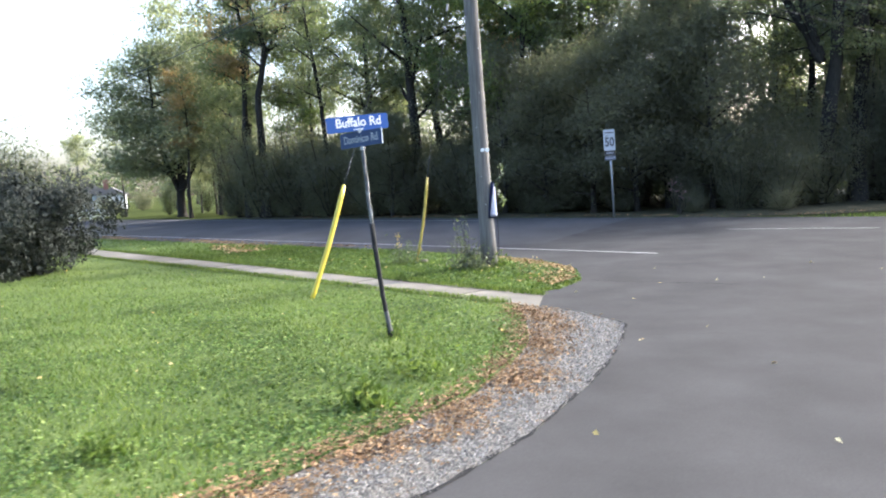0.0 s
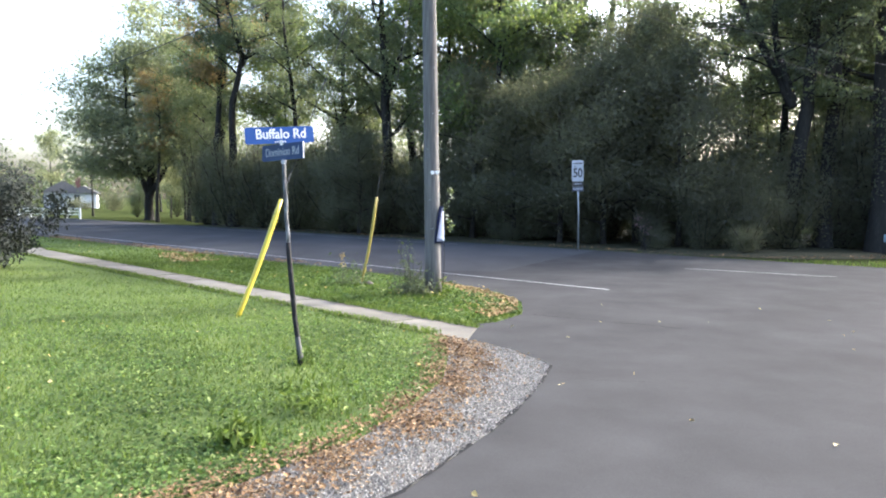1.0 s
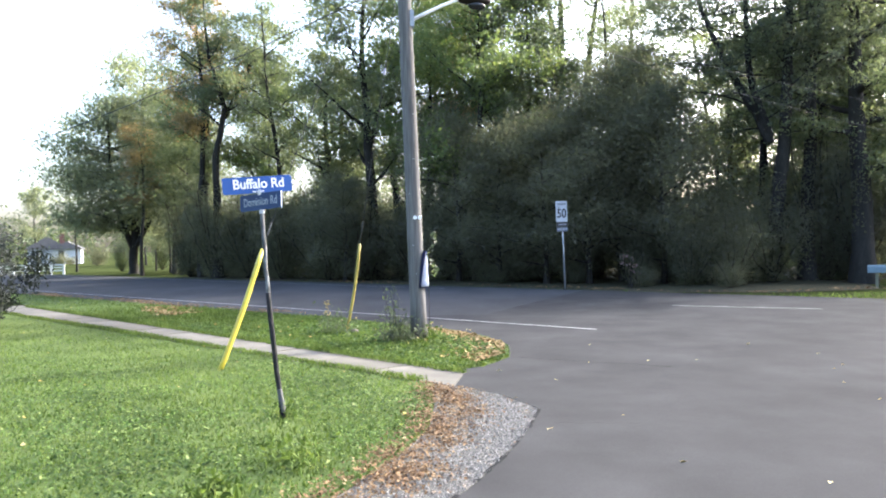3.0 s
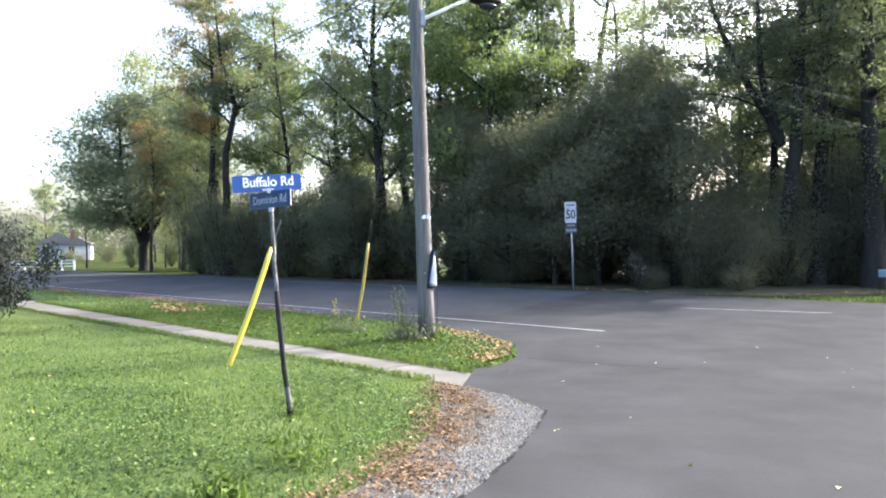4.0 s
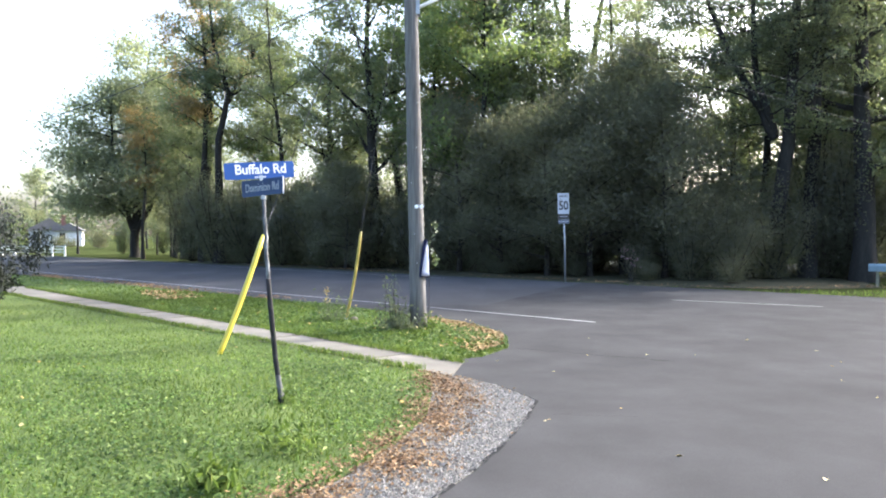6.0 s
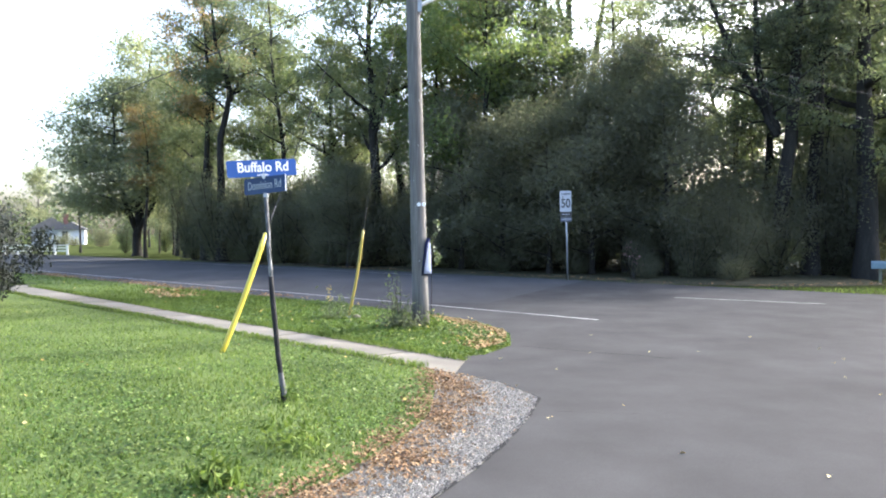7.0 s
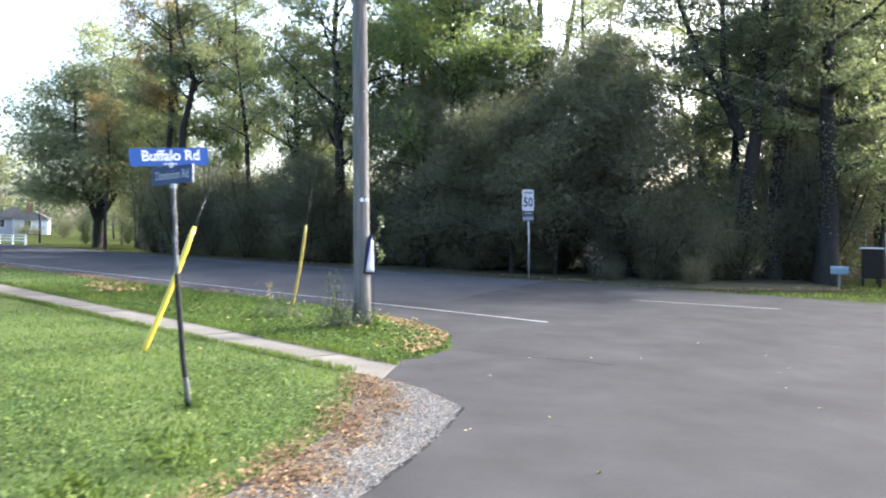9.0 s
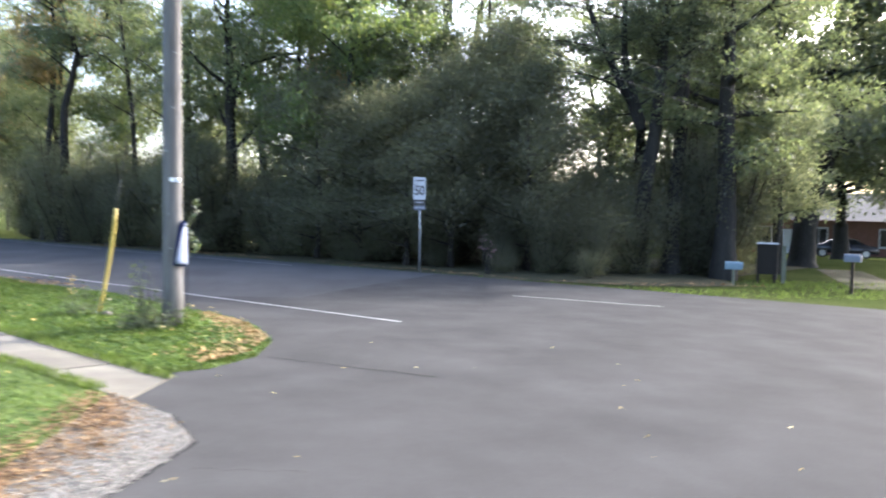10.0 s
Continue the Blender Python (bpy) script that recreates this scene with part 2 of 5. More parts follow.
def box(sx, sy, sz, x=0, y=0, z=0, bevel=0.0, m=None):
    """A bevelled box whose base centre is at x, y, z."""
    bm = bmesh.new()
    bmesh.ops.create_cube(bm, size=1)
    bmesh.ops.scale(bm, vec=(sx, sy, sz), verts=bm.verts)
    bmesh.ops.translate(bm, vec=(x, y, z + sz / 2), verts=bm.verts)
    if bevel:
        bmesh.ops.bevel(bm, geom=bm.edges[:], offset=bevel, segments=2, affect="EDGES")
    if m is not None:
        bm.transform(m)
    return bm


def tube_arrays(pts, radii, sides=8, verts=None, faces=None):
    """Vertices and quads of a tapered tube along points, capped by a last ring of small radius."""
    verts = [] if verts is None else verts
    faces = [] if faces is None else faces
    base = len(verts)
    pts = [Vector(p) for p in pts]
    for i, (p, r) in enumerate(zip(pts, radii)):
        d = (pts[min(i + 1, len(pts) - 1)] - pts[max(i - 1, 0)]).normalized()
        a = d.orthogonal().normalized() if abs(d.z) < 0.9 else Vector((1, 0, 0)).cross(d).normalized()
        b = d.cross(a)
        for k in range(sides):
            w = 2 * math.pi * k / sides
            verts.append(tuple(p + (a * math.cos(w) + b * math.sin(w)) * r))
    for i in range(len(pts) - 1):
        for k in range(sides):
            q = (k + 1) % sides
            faces.append((base + i * sides + k, base + i * sides + q, base + (i + 1) * sides + q, base + (i + 1) * sides + k))
    return verts, faces


def tube(name, pts, radii, material, parent=None, sides=10, label="", caps=True):
    v, f = tube_arrays(pts, radii, sides)
    bm = bmesh.new()
    vs = [bm.verts.new(c) for c in v]
    for q in f:
        bm.faces.new([vs[i] for i in q])
    if caps:
        bm.faces.new(vs[:sides][::-1])
        bm.faces.new(vs[-sides:])
    return part(name, bm, material, parent, label, smooth=True)


def lettering(name, body, size, material, parent, m, label="", sx=1.0, weight=0.02):
    cu = bpy.data.curves.new(name, "FONT")
    cu.body, cu.size, cu.align_x, cu.align_y, cu.extrude = body, size, "CENTER", "CENTER", 0.0008
    cu.offset = size * weight
    tmp = new("lettering_tmp", cu)
    me = bpy.data.meshes.new_from_object(tmp.evaluated_get(bpy.context.evaluated_depsgraph_get()))
    bpy.data.objects.remove(tmp)
    ob = link_mesh(name, me, material, parent, label)
    ob.matrix_local = m @ Matrix.Diagonal((sx, 1, 1, 1))
    return ob


# ---- ground, in plan ----
U, N = Vector((0.7071, -0.7071, 0)), Vector((0.7071, 0.7071, 0))


def plan(n, s):
    p = N * n + U * s
    return p.x, p.y


EDGE = [(-6.5, -3.0), (-2.6, 1.0), (-0.9, 2.85), (0.1, 3.87), (0.64, 4.64), (1.17, 5.7), (1.42, 6.3), (1.7, 7.1), (1.9, 7.85)]
GRAVEL_TOP = [(1.6, 8.6), (1.28, 8.95), (1.02, 9.25)]
ISLAND = [(1.15, 10.2), (1.6, 10.47), (2.0, 11.2), (2.1, 12.3), (1.72, 13.6), (1.07, 14.76), (0.35, 15.6)]
LAWN_EDGE = [(-7.6, -2.2), (-3.35, 1.86), (-1.62, 3.23), (-0.86, 3.92), (-0.28, 4.67), (0.32, 5.53), (0.66, 6.4), (0.87, 7.17), (0.94, 8.2), (0.95, 9.15)]
WALK_A, WALK_DIR = Vector((0.93, 9.28, 0)), Vector((-0.657, 0.754, 0))
WALK_N, WALK_W = Vector((0.754, 0.657, 0)), 0.86


def inside(poly, x, y):
    """Which of the points x, y (arrays) lie in the polygon."""
    res = np.zeros(x.shape, bool)
    px, py = np.array(poly).T
    for i in range(len(poly)):
        x0, y0, x1, y1 = px[i - 1], py[i - 1], px[i], py[i]
        cross = ((y0 > y) != (y1 > y)) & (x < (x1 - x0) * (y - y0) / (y1 - y0 + 1e-12) + x0)
        res ^= cross
    return res


def nearest(poly, x, y):
    best = np.full(x.shape, 1e9)
    bx, by = x.copy(), y.copy()
    for i in range(len(poly)):
        (x0, y0), (x1, y1) = poly[i - 1], poly[i]
        dx, dy = x1 - x0, y1 - y0
        t = np.clip(((x - x0) * dx + (y - y0) * dy) / (dx * dx + dy * dy + 1e-12), 0, 1)
        qx, qy = x0 + t * dx, y0 + t * dy
        d = np.hypot(x - qx, y - qy)
        hit = d < best
        best, bx, by = np.where(hit, d, best), np.where(hit, qx, bx), np.where(hit, qy, by)
    return best, bx, by


def wave(x, y):
    return np.sin(x * 1.3 + 0.7 * y) * 0.4 + np.sin(y * 2.1 - x * 0.6 + 1.0) * 0.3 + np.sin(x * 4.3 + y * 3.1) * 0.15


def sheet(name, poly, step, height, material, label, rise=0.35):
    """A grid that fills a polygon, its rim laid on the polygon's edge; height(x, y, d) gives z, d the distance from the rim."""
    xs, ys = np.array(poly).T
    gx, gy = np.meshgrid(np.arange(xs.min() - step, xs.max() + 2 * step, step), np.arange(ys.min() - step, ys.max() + 2 * step, step))
    ins = inside(poly, gx, gy)
    d, bx, by = nearest(poly, gx, gy)
    keep = ins[:-1, :-1] | ins[1:, :-1] | ins[:-1, 1:] | ins[1:, 1:]
    x, y, d = np.where(ins, gx, bx), np.where(ins, gy, by), np.where(ins, d, 0)
    z = height(x, y, d)
    idx = np.arange(gx.size).reshape(gx.shape)
    quads = np.stack([idx[:-1, :-1][keep], idx[:-1, 1:][keep], idx[1:, 1:][keep], idx[1:, :-1][keep]], 1)
    used = np.unique(quads)
    remap = np.full(gx.size, -1)
    remap[used] = np.arange(len(used))
    ob = arrays(name, np.stack([x.ravel(), y.ravel(), z.ravel()], 1)[used], remap[quads], material, smooth=True)
    return tagged(ob, label, "", "", "structure")


def ngon(name, poly, z, material, label):
    bm = bmesh.new()
    f = bm.faces.new([bm.verts.new((x, y, z)) for x, y in poly])
    if f.normal.z < 0:
        f.normal_flip()
    bmesh.ops.triangulate(bm, faces=bm.faces[:])
    return tagged(part(name, bm, material), label, "", "", "structure")


bm = bmesh.new()
bmesh.ops.create_grid(bm, x_segments=40, y_segments=40, size=1800)
bmesh.ops.translate(bm, vec=(0, 0, -0.05), verts=bm.verts)
tagged(part("ground", bm, M_GROUND), "green and brown rough grass running to the horizon", "", "", "structure")

# the through road, worn asphalt
road_poly = [plan(11.7, -160), plan(11.7, -13.5), plan(12.45, -11.5), plan(12.45, 120), plan(22.7, 120), plan(22.7, -160)]
ngon("road", road_poly, 0.0, M_ASPHALT_OLD, "grey worn asphalt road with a white edge line")
# the side road and its mouth, newer asphalt, ending along the edge of the shade
side_poly = EDGE + GRAVEL_TOP + [(0.9, 9.3), (0.5, 9.9), (0.9, 10.4)] + ISLAND + [plan(11.72, -13.4), plan(14.2, -11.0), plan(18.0, -12.4), plan(22.69, -14.0), plan(22.69, 119), plan(12.46, 119), plan(12.46, 7.2), plan(9.5, 4.4), plan(5, 3.6), plan(-6, 3.4)]
ngon("side_road", side_poly, 0.004, M_ASPHALT, "dark grey smooth asphalt side road, strewn with few leaves")

# grass


def lawn_height(x, y, d):
    return 0.012 + np.clip(d / 0.8, 0, 1) * (-0.012 + 0.012 * wave(x, y))


near_lawn = LAWN_EDGE + [(0.93, 9.38)] + [tuple((WALK_A + (WALK_DIR - WALK_N * 0.03) * k)[:2]) for k in (0.3, 6, 14, 18)] + [(-16, 22.5), (-16, 0)]
sheet("lawn", near_lawn, 0.16, lawn_height, M_LAWN, "mown green lawn with clover and scattered fallen leaves")
walk_far = [tuple((WALK_A + WALK_N * (WALK_W - 0.008 * k) + WALK_DIR * k)[:2]) for k in (0.76, 3, 8, 14, 18)]
verge_poly = walk_far[::-1] + ISLAND + [plan(11.68, -13.4), plan(11.68, -20), plan(11.68, -30), plan(11.2, -34)]


def verge_height(x, y, d):
    return 0.008 + np.clip(d / 1.5, 0, 1) * (0.06 + 0.03 * wave(x, y))


sheet("verge", verge_poly, 0.16, verge_height, M_LAWN, "green grass verge with weeds and fallen leaves between road and path")
gravel_poly = LAWN_EDGE + GRAVEL_TOP[::-1] + EDGE[::-1]


def gravel_height(x, y, d):
    return 0.006 + np.clip(d / 0.3, 0, 1) * (0.012 + 0.008 * wave(x * 3, y * 3))


sheet("gravel_shoulder", gravel_poly, 0.1, gravel_height, M_SOIL, "grey gravel shoulder strewn with brown leaves")
wood_poly = [plan(22.7, -43), plan(22.72, -13), (11.5, 23.2), (14.8, 23.9), (16.0, 27), plan(34, -8), plan(46, -8), plan(46, -46)]
sheet("wood_floor", wood_poly, 0.8, lambda x, y, d: -0.03 + np.clip(d / 2, 0, 1) * (0.06 + 0.05 * wave(x, y)), M_WOODFLOOR, "dark leaf litter under the trees")

# road markings
def stripe(name, a, b, width, material, label, z=0.008, seg=12):
    a, b = Vector((*a, 0)), Vector((*b, 0))
    d = (b - a).normalized()
    side = Vector((-d.y, d.x, 0))
    rnd = random.Random(len(name) + seg)
    bm = bmesh.new()
    prev = None
    for i in range(seg + 1):
        p = a.lerp(b, i / seg)
        w = width * rnd.uniform(0.42, 0.54)
        cur = [bm.verts.new(p + side * w + Vector((0, 0, z))), bm.verts.new(p - side * w + Vector((0, 0, z)))]
        if prev:
            f = bm.faces.new((prev[0], prev[1], cur[1], cur[0]))
        prev = cur
    bmesh.ops.recalc_face_normals(bm, faces=bm.faces[:])
    for f in bm.faces:
        if f.normal.z < 0:
            f.normal_flip()
    return tagged(part(name, bm, material), label, "", "", "structure")


stripe("edge_line", (3.9, 14.35), plan(12.72, -120), 0.09, M_LINE, "white painted road edge line", seg=60)
stripe("edge_line_far", (6.8, 19.1), (9.5, 17.3), 0.1, M_LINE_WORN, "faint worn white painted road line")
stripe("centre_line", plan(21.3, -19), plan(21.5, -46), 0.11, M_LINE_WORN, "faint worn white painted road line")

# pavement slabs
SLAB = 1.25
slab_me = None
walk_base = new("pavement")
tagged(walk_base, "pale concrete pavement of square slabs with grass creeping over", "", "", "structure")
bm = bmesh.new()
for z in (-0.07, 0.015):
    bm.faces.new([bm.verts.new(c + Vector((0, 0, z))) for c in (WALK_A - WALK_DIR * 0.3 + WALK_N * 0.05, WALK_A + WALK_DIR * 1.24, WALK_A + WALK_DIR * 1.24 + WALK_N * WALK_W, WALK_A + WALK_DIR * 0.35 + WALK_N * WALK_W)])
bm.verts.ensure_lookup_table()
for i in range(4):
    bm.faces.new([bm.verts[j] for j in (i, (i + 1) % 4, 4 + (i + 1) % 4, 4 + i)])
bmesh.ops.recalc_face_normals(bm, faces=bm.faces[:])
bmesh.ops.bevel(bm, geom=bm.edges[:], offset=0.008, segments=2, affect="EDGES")
part("slab", bm, M_CONCRETE, walk_base)
for i in range(1, 15):
    if slab_me is None:
        bm = box(SLAB - 0.02, WALK_W, 0.09, 0, 0, -0.075, 0.008)
        slab_me = bpy.data.meshes.new("slab")
        bm.to_mesh(slab_me)
        bm.free()
        slab_me.materials.append(M_CONCRETE)
    ob = new("slab", slab_me)
    c = WALK_A + WALK_DIR * (SLAB * (i + 0.5)) + WALK_N * (WALK_W / 2 - 0.02375 * i)
    ob.parent = walk_base
    ob.matrix_local = pose(c.x, c.y, random.uniform(-0.006, 0.004), random.uniform(-0.6, 0.6), random.uniform(-0.4, 0.4), math.degrees(math.atan2(WALK_DIR.y, WALK_DIR.x))) @ Matrix.Diagonal((1, 1 + 0.032 * i, 1, 1))

# dark broken strip painting the shade of the asphalt's lip where it meets the gravel
rnd = random.Random(15)
v, f = [], []
for (xa, ya), (xb, yb) in zip(EDGE[1:], (EDGE + GRAVEL_TOP)[2:]):
    for i in range(9):
        k = i / 8
        nx, ny = yb - ya, xa - xb
        ln = math.hypot(nx, ny)
        x, y = xa + (xb - xa) * k, ya + (yb - ya) * k
        for w in (rnd.uniform(-0.02, -0.004), rnd.uniform(-0.002, 0.02)):
            v.append((x + nx / ln * w, y + ny / ln * w, 0.0085 if w > 0 else 0.016))
        if i and rnd.random() < 0.75:
            q = len(v)
            f.append((q - 4, q - 3, q - 1, q - 2))
tagged(arrays("asphalt_joint", v, f, M_TAR_SHADE), "dark broken strip of painted shade at the asphalt's lip along the gravel", "", "", "structure")

# the long crack across the mouth of the side road
rnd = random.Random(5)
v, f = [], []
for i in range(15):
    p = Vector((2.13, 11.15, 0.009)).lerp(Vector((3.85, 10.1, 0.009)), i / 14) + Vector((0, rnd.uniform(-0.03, 0.03), 0))
    w = rnd.uniform(0.004, 0.009) + 0.008 * i / 14
    v += [(p.x, p.y + w, p.z), (p.x, p.y - w, p.z)]
    if i:
        f.append((2 * i - 2, 2 * i - 1, 2 * i + 1, 2 * i))
tagged(arrays("road_crack", v, f, M_TAR_SHADE), "dark crack in the asphalt", "", "", "structure")


# ---- plants ----
def leaf_arrays(centres, outward, size, rng, fold=0.25, aspect=0.62):
    """One folded diamond per centre, turned at random with a bias outward and up."""
    n = len(centres)
    d = rng.normal(size=(n, 3)) + outward * 0.5
    d /= np.linalg.norm(d, axis=1, keepdims=True) + 1e-9
    r = rng.normal(size=(n, 3))
    side = np.cross(d, r)
    side /= np.linalg.norm(side, axis=1, keepdims=True) + 1e-9
    nor = np.cross(d, side)
    s = size * rng.uniform(0.6, 1.35, size=(n, 1))
    a = centres - d * s * 0.5
    c = centres + d * s * 0.5
    l = centres + side * s * aspect * 0.5 + nor * s * fold * 0.5
    q = centres - side * s * aspect * 0.5 + nor * s * fold * 0.5
    verts = np.stack([a, l, c, q], 1).reshape(-1, 3)
    faces = np.arange(4 * n).reshape(n, 4)
    return verts, faces


def spray_arrays(centres, outward, size, rng, lift=0.3, outer=0.6):
    """One small pointed leaf per centre, its face turned up and outward more often than not."""
    n = len(centres)
    nor = rng.normal(size=(n, 3)) + outward * outer + np.array([0, 0, lift])
    nor /= np.linalg.norm(nor, axis=1, keepdims=True) + 1e-9
    d = np.cross(nor, rng.normal(size=(n, 3)))
    d /= np.linalg.norm(d, axis=1, keepdims=True) + 1e-9
    side = np.cross(nor, d)
    s = size * rng.uniform(0.55, 1.4, size=(n, 1))
    verts = np.stack([centres - d * s * 0.5, centres + side * s * 0.44 - d * s * 0.08, centres + d * s * 0.5 - side * s * 0.24], 1).reshape(-1, 3)
    return verts, np.arange(3 * n).reshape(n, 3)


def grown_line(line, rnd, wobble):
    """Thirteen points along a rough trunk line, with small bends of their own."""
    line = [Vector(p) for p in line]
    cuts = [0.0]
    for p, q in zip(line, line[1:]):
        cuts.append(cuts[-1] + (q - p).length)
    out, drift, off = [], Vector(), Vector()
    for i in range(13):
        want, j = cuts[-1] * i / 12, 0
        while j < len(line) - 2 and cuts[j + 1] < want:
            j += 1
        k = (want - cuts[j]) / (cuts[j + 1] - cuts[j])
        drift = drift * 0.7 + Vector((rnd.uniform(-1, 1), rnd.uniform(-1, 1), 0)) * 0.55
        off += drift * wobble * cuts[-1]
        out.append(line[j].lerp(line[j + 1], k) + off * min(1, i / 4))
    return out


def make_tree(name, seed, height, spread, r0, clear, leaves, size, material, label, stems=1, limbs=11, rise=0.75, clump=0.5, gap=0.0, category="tree", splay=0.12, lines=None, dome=False, flat=0.6, wobble=0.012, branch=0.5):
    """A tapered trunk or several stems with limbs and branches, and a crown of small leaves round the branch ends.
    lines: stems that are known, each as (rough points, foot radius, where its limbs begin, number of limbs); dome: widest low down."""
    rnd, rng = random.Random(seed), np.random.default_rng(seed)
    e = thing(name, Matrix.Identity(4), label, category, "trees")
    v, f = [], []
    centres, weights = [], []
    if lines is None:
        lines = []
        for st in range(stems):
            ang = 2 * math.pi * (st + rnd.random() * 0.6) / stems
            way = Vector((math.cos(ang), math.sin(ang), 0))
            h = height * rnd.uniform(0.82, 1.0)
            lean = way * (splay if stems > 1 else splay * 0.25) * h
            foot = way * r0 * 0.6 if stems > 1 else Vector()
            lines.append(([foot, foot + lean + Vector((0, 0, h))], r0 * (1.0 if stems == 1 else rnd.uniform(0.55, 0.8)), clear, max(3, round(limbs / stems))))
    steps = 12
    for line, r, begin, nl in lines:
        pts = grown_line(line, rnd, wobble)
        low = pts[0].z < 0.5
        if low:
            pts[0].z -= 0.15
        stub = nl == 0  # a bole that parts into the other stems keeps its girth
        rad = [r * (0.82 + 0.18 * (1 - i / steps) ** 2 if stub else (1 - i / steps) ** 0.8 * 0.92 + 0.06) * (1.35 if i == 0 and low else 1) for i in range(steps + 1)]
        tube_arrays(pts, rad, 9, v, f)
        for j in range(nl):
            k = begin + (0.97 - begin) * (j + rnd.random() * 0.7) / nl
            i = min(int(k * steps), steps - 1)
            p0 = pts[i].lerp(pts[i + 1], k * steps - i)
            az = j * 2.4 + rnd.uniform(-0.5, 0.5) + seed
            q0 = (k - begin) / (1 - begin)
            prof = (1 - q0) ** 0.7 * 0.85 + 0.15 if dome else math.sin(math.pi * min(1, q0 * 0.8 + 0.22)) ** 0.7
            ln = spread * prof * rnd.uniform(0.65, 1.2) + 0.3
            dirn = Vector((math.cos(az), math.sin(az), rise * rnd.uniform(0.5, 1.3))).normalized()
            lp, lr = [p0], [rad[i] * branch]
            cur = p0.copy()
            for q in range(1, 6):
                dirn = (dirn + Vector((rnd.uniform(-0.22, 0.22), rnd.uniform(-0.22, 0.22), rnd.uniform(-0.18, 0.1)))).normalized()
                cur = cur + dirn * ln / 5
                lp.append(cur.copy())
                lr.append(rad[i] * branch * (1 - q / 5.6))
            tube_arrays(lp, lr, 5, v, f)
            for q in range(2, 6):
                if rnd.random() > gap:
                    centres.append(lp[q]); weights.append(0.7 + 0.2 * q)
                for w in range(2):
                    bd = Vector((rnd.uniform(-1, 1), rnd.uniform(-1, 1), rnd.uniform(-0.4, 0.6))).normalized()
                    bl = ln * rnd.uniform(0.2, 0.42)
                    e1 = lp[q] + bd * bl * 0.5 + Vector((0, 0, rnd.uniform(-0.1, 0.1)))
                    e2 = lp[q] + bd * bl
                    tube_arrays([lp[q], e1, e2], [lr[q] * 0.5, lr[q] * 0.35, 0.006], 3, v, f)
                    if rnd.random() > gap:
                        centres.append(e1); weights.append(0.8)
                        centres.append(e2); weights.append(1.2)
        if not stub:
            centres.append(pts[-1]); weights.append(1.5)
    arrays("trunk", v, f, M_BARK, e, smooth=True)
    cs, ws = np.array([tuple(c) for c in centres]), np.array(weights)
    pick = rng.choice(len(cs), size=leaves, p=ws / ws.sum())
    sig = clump * rng.uniform(0.5, 1.5, size=(len(cs), 1))[pick]
    way = rng.normal(size=(leaves, 3))
    way /= np.linalg.norm(way, axis=1, keepdims=True)
    pos = cs[pick] + way * rng.random((leaves, 1)) ** 0.6 * sig * 1.75 * np.array([1, 1, flat])
    pos[:, 2] = np.maximum(pos[:, 2], 0.25)
    out = pos - cs.mean(axis=0)
    out /= np.linalg.norm(out, axis=1, keepdims=True) + 1e-9
    lv, lf = spray_arrays(pos, out, size, rng)
    arrays("crown", lv, lf, material, e)
    return e


def make_shrub(name, seed, height, radius, leaves, size, material, label, stems=9, category="shrub", low=0.15, loose=0.3, lift=0.1):
    """Several thin stems fanning from the ground, full of small leaves."""
    rnd, rng = random.Random(seed), np.random.default_rng(seed)
    e = thing(name, Matrix.Identity(4), label, category, {"shrub": "shrubs of the wood", "bush": "bushes on the lawn"}.get(category, "") if name != "flowering_shrub" else "")
    v, f, cs = [], [], []
    for j in range(stems):
        az, reach = j * 2.4 + rnd.random(), radius * math.sqrt((j + 0.5) / stems) * rnd.uniform(0.75, 1.1)
        h = height * rnd.uniform(0.62, 1.0) * (1 - 0.3 * (reach / radius) ** 2)
        pts = [Vector((0.12 * math.cos(az), 0.12 * math.sin(az), -0.1))]
        for q in range(1, 7):
            k = q / 6
            pts.append(Vector((math.cos(az) * reach * k ** 0.8 + rnd.uniform(-0.08, 0.08), math.sin(az) * reach * k ** 0.8 + rnd.uniform(-0.08, 0.08), h * k)))
            if k > low:
                for w in range(4):
                    cs.append(pts[-1] + Vector((rnd.uniform(-1, 1), rnd.uniform(-1, 1), rnd.uniform(-0.7, 0.5))) * radius * 0.28)
        r = 0.012 * height
        tube_arrays(pts, [r * (1 - q / 7) for q in range(7)], 4, v, f)
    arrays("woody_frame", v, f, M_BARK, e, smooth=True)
    cs = np.array([tuple(c) for c in cs])
    pick = rng.integers(0, len(cs), leaves)
    way = rng.normal(size=(leaves, 3))
    way /= np.linalg.norm(way, axis=1, keepdims=True)
    pos = cs[pick] + way * rng.random((leaves, 1)) ** 0.5 * radius * loose
    pos[:, 2] = np.abs(pos[:, 2]) + 0.03
    out = pos - np.array([0, 0, height * 0.4])
    out /= np.linalg.norm(out, axis=1, keepdims=True) + 1e-9
    lv, lf = spray_arrays(pos, out, size, rng, lift, 1.8)
    arrays("foliage", lv, lf, material, e)
    return e


def put(ob, x, y, z=0.0, turn=0.0, size=1.0, tall=1.0):
    return pose(x, y, z, 0, 0, turn) @ Matrix.Diagonal((size, size, size * tall, 1))


# first of each kind stands where it belongs; the others are copies of it
T_OAK = make_tree("tree", 11, 15.5, 4.0, 0.3, 0.28, 18500, 0.165, L_MID, "tall dark green broadleaf tree at the wood's edge", limbs=16, clump=0.62)
T_THIN = make_tree("tree", 12, 17.0, 2.9, 0.19, 0.36, 10000, 0.13, L_MID, "tall thin tree with sparse green leaves", limbs=14, clump=0.5, gap=0.4)
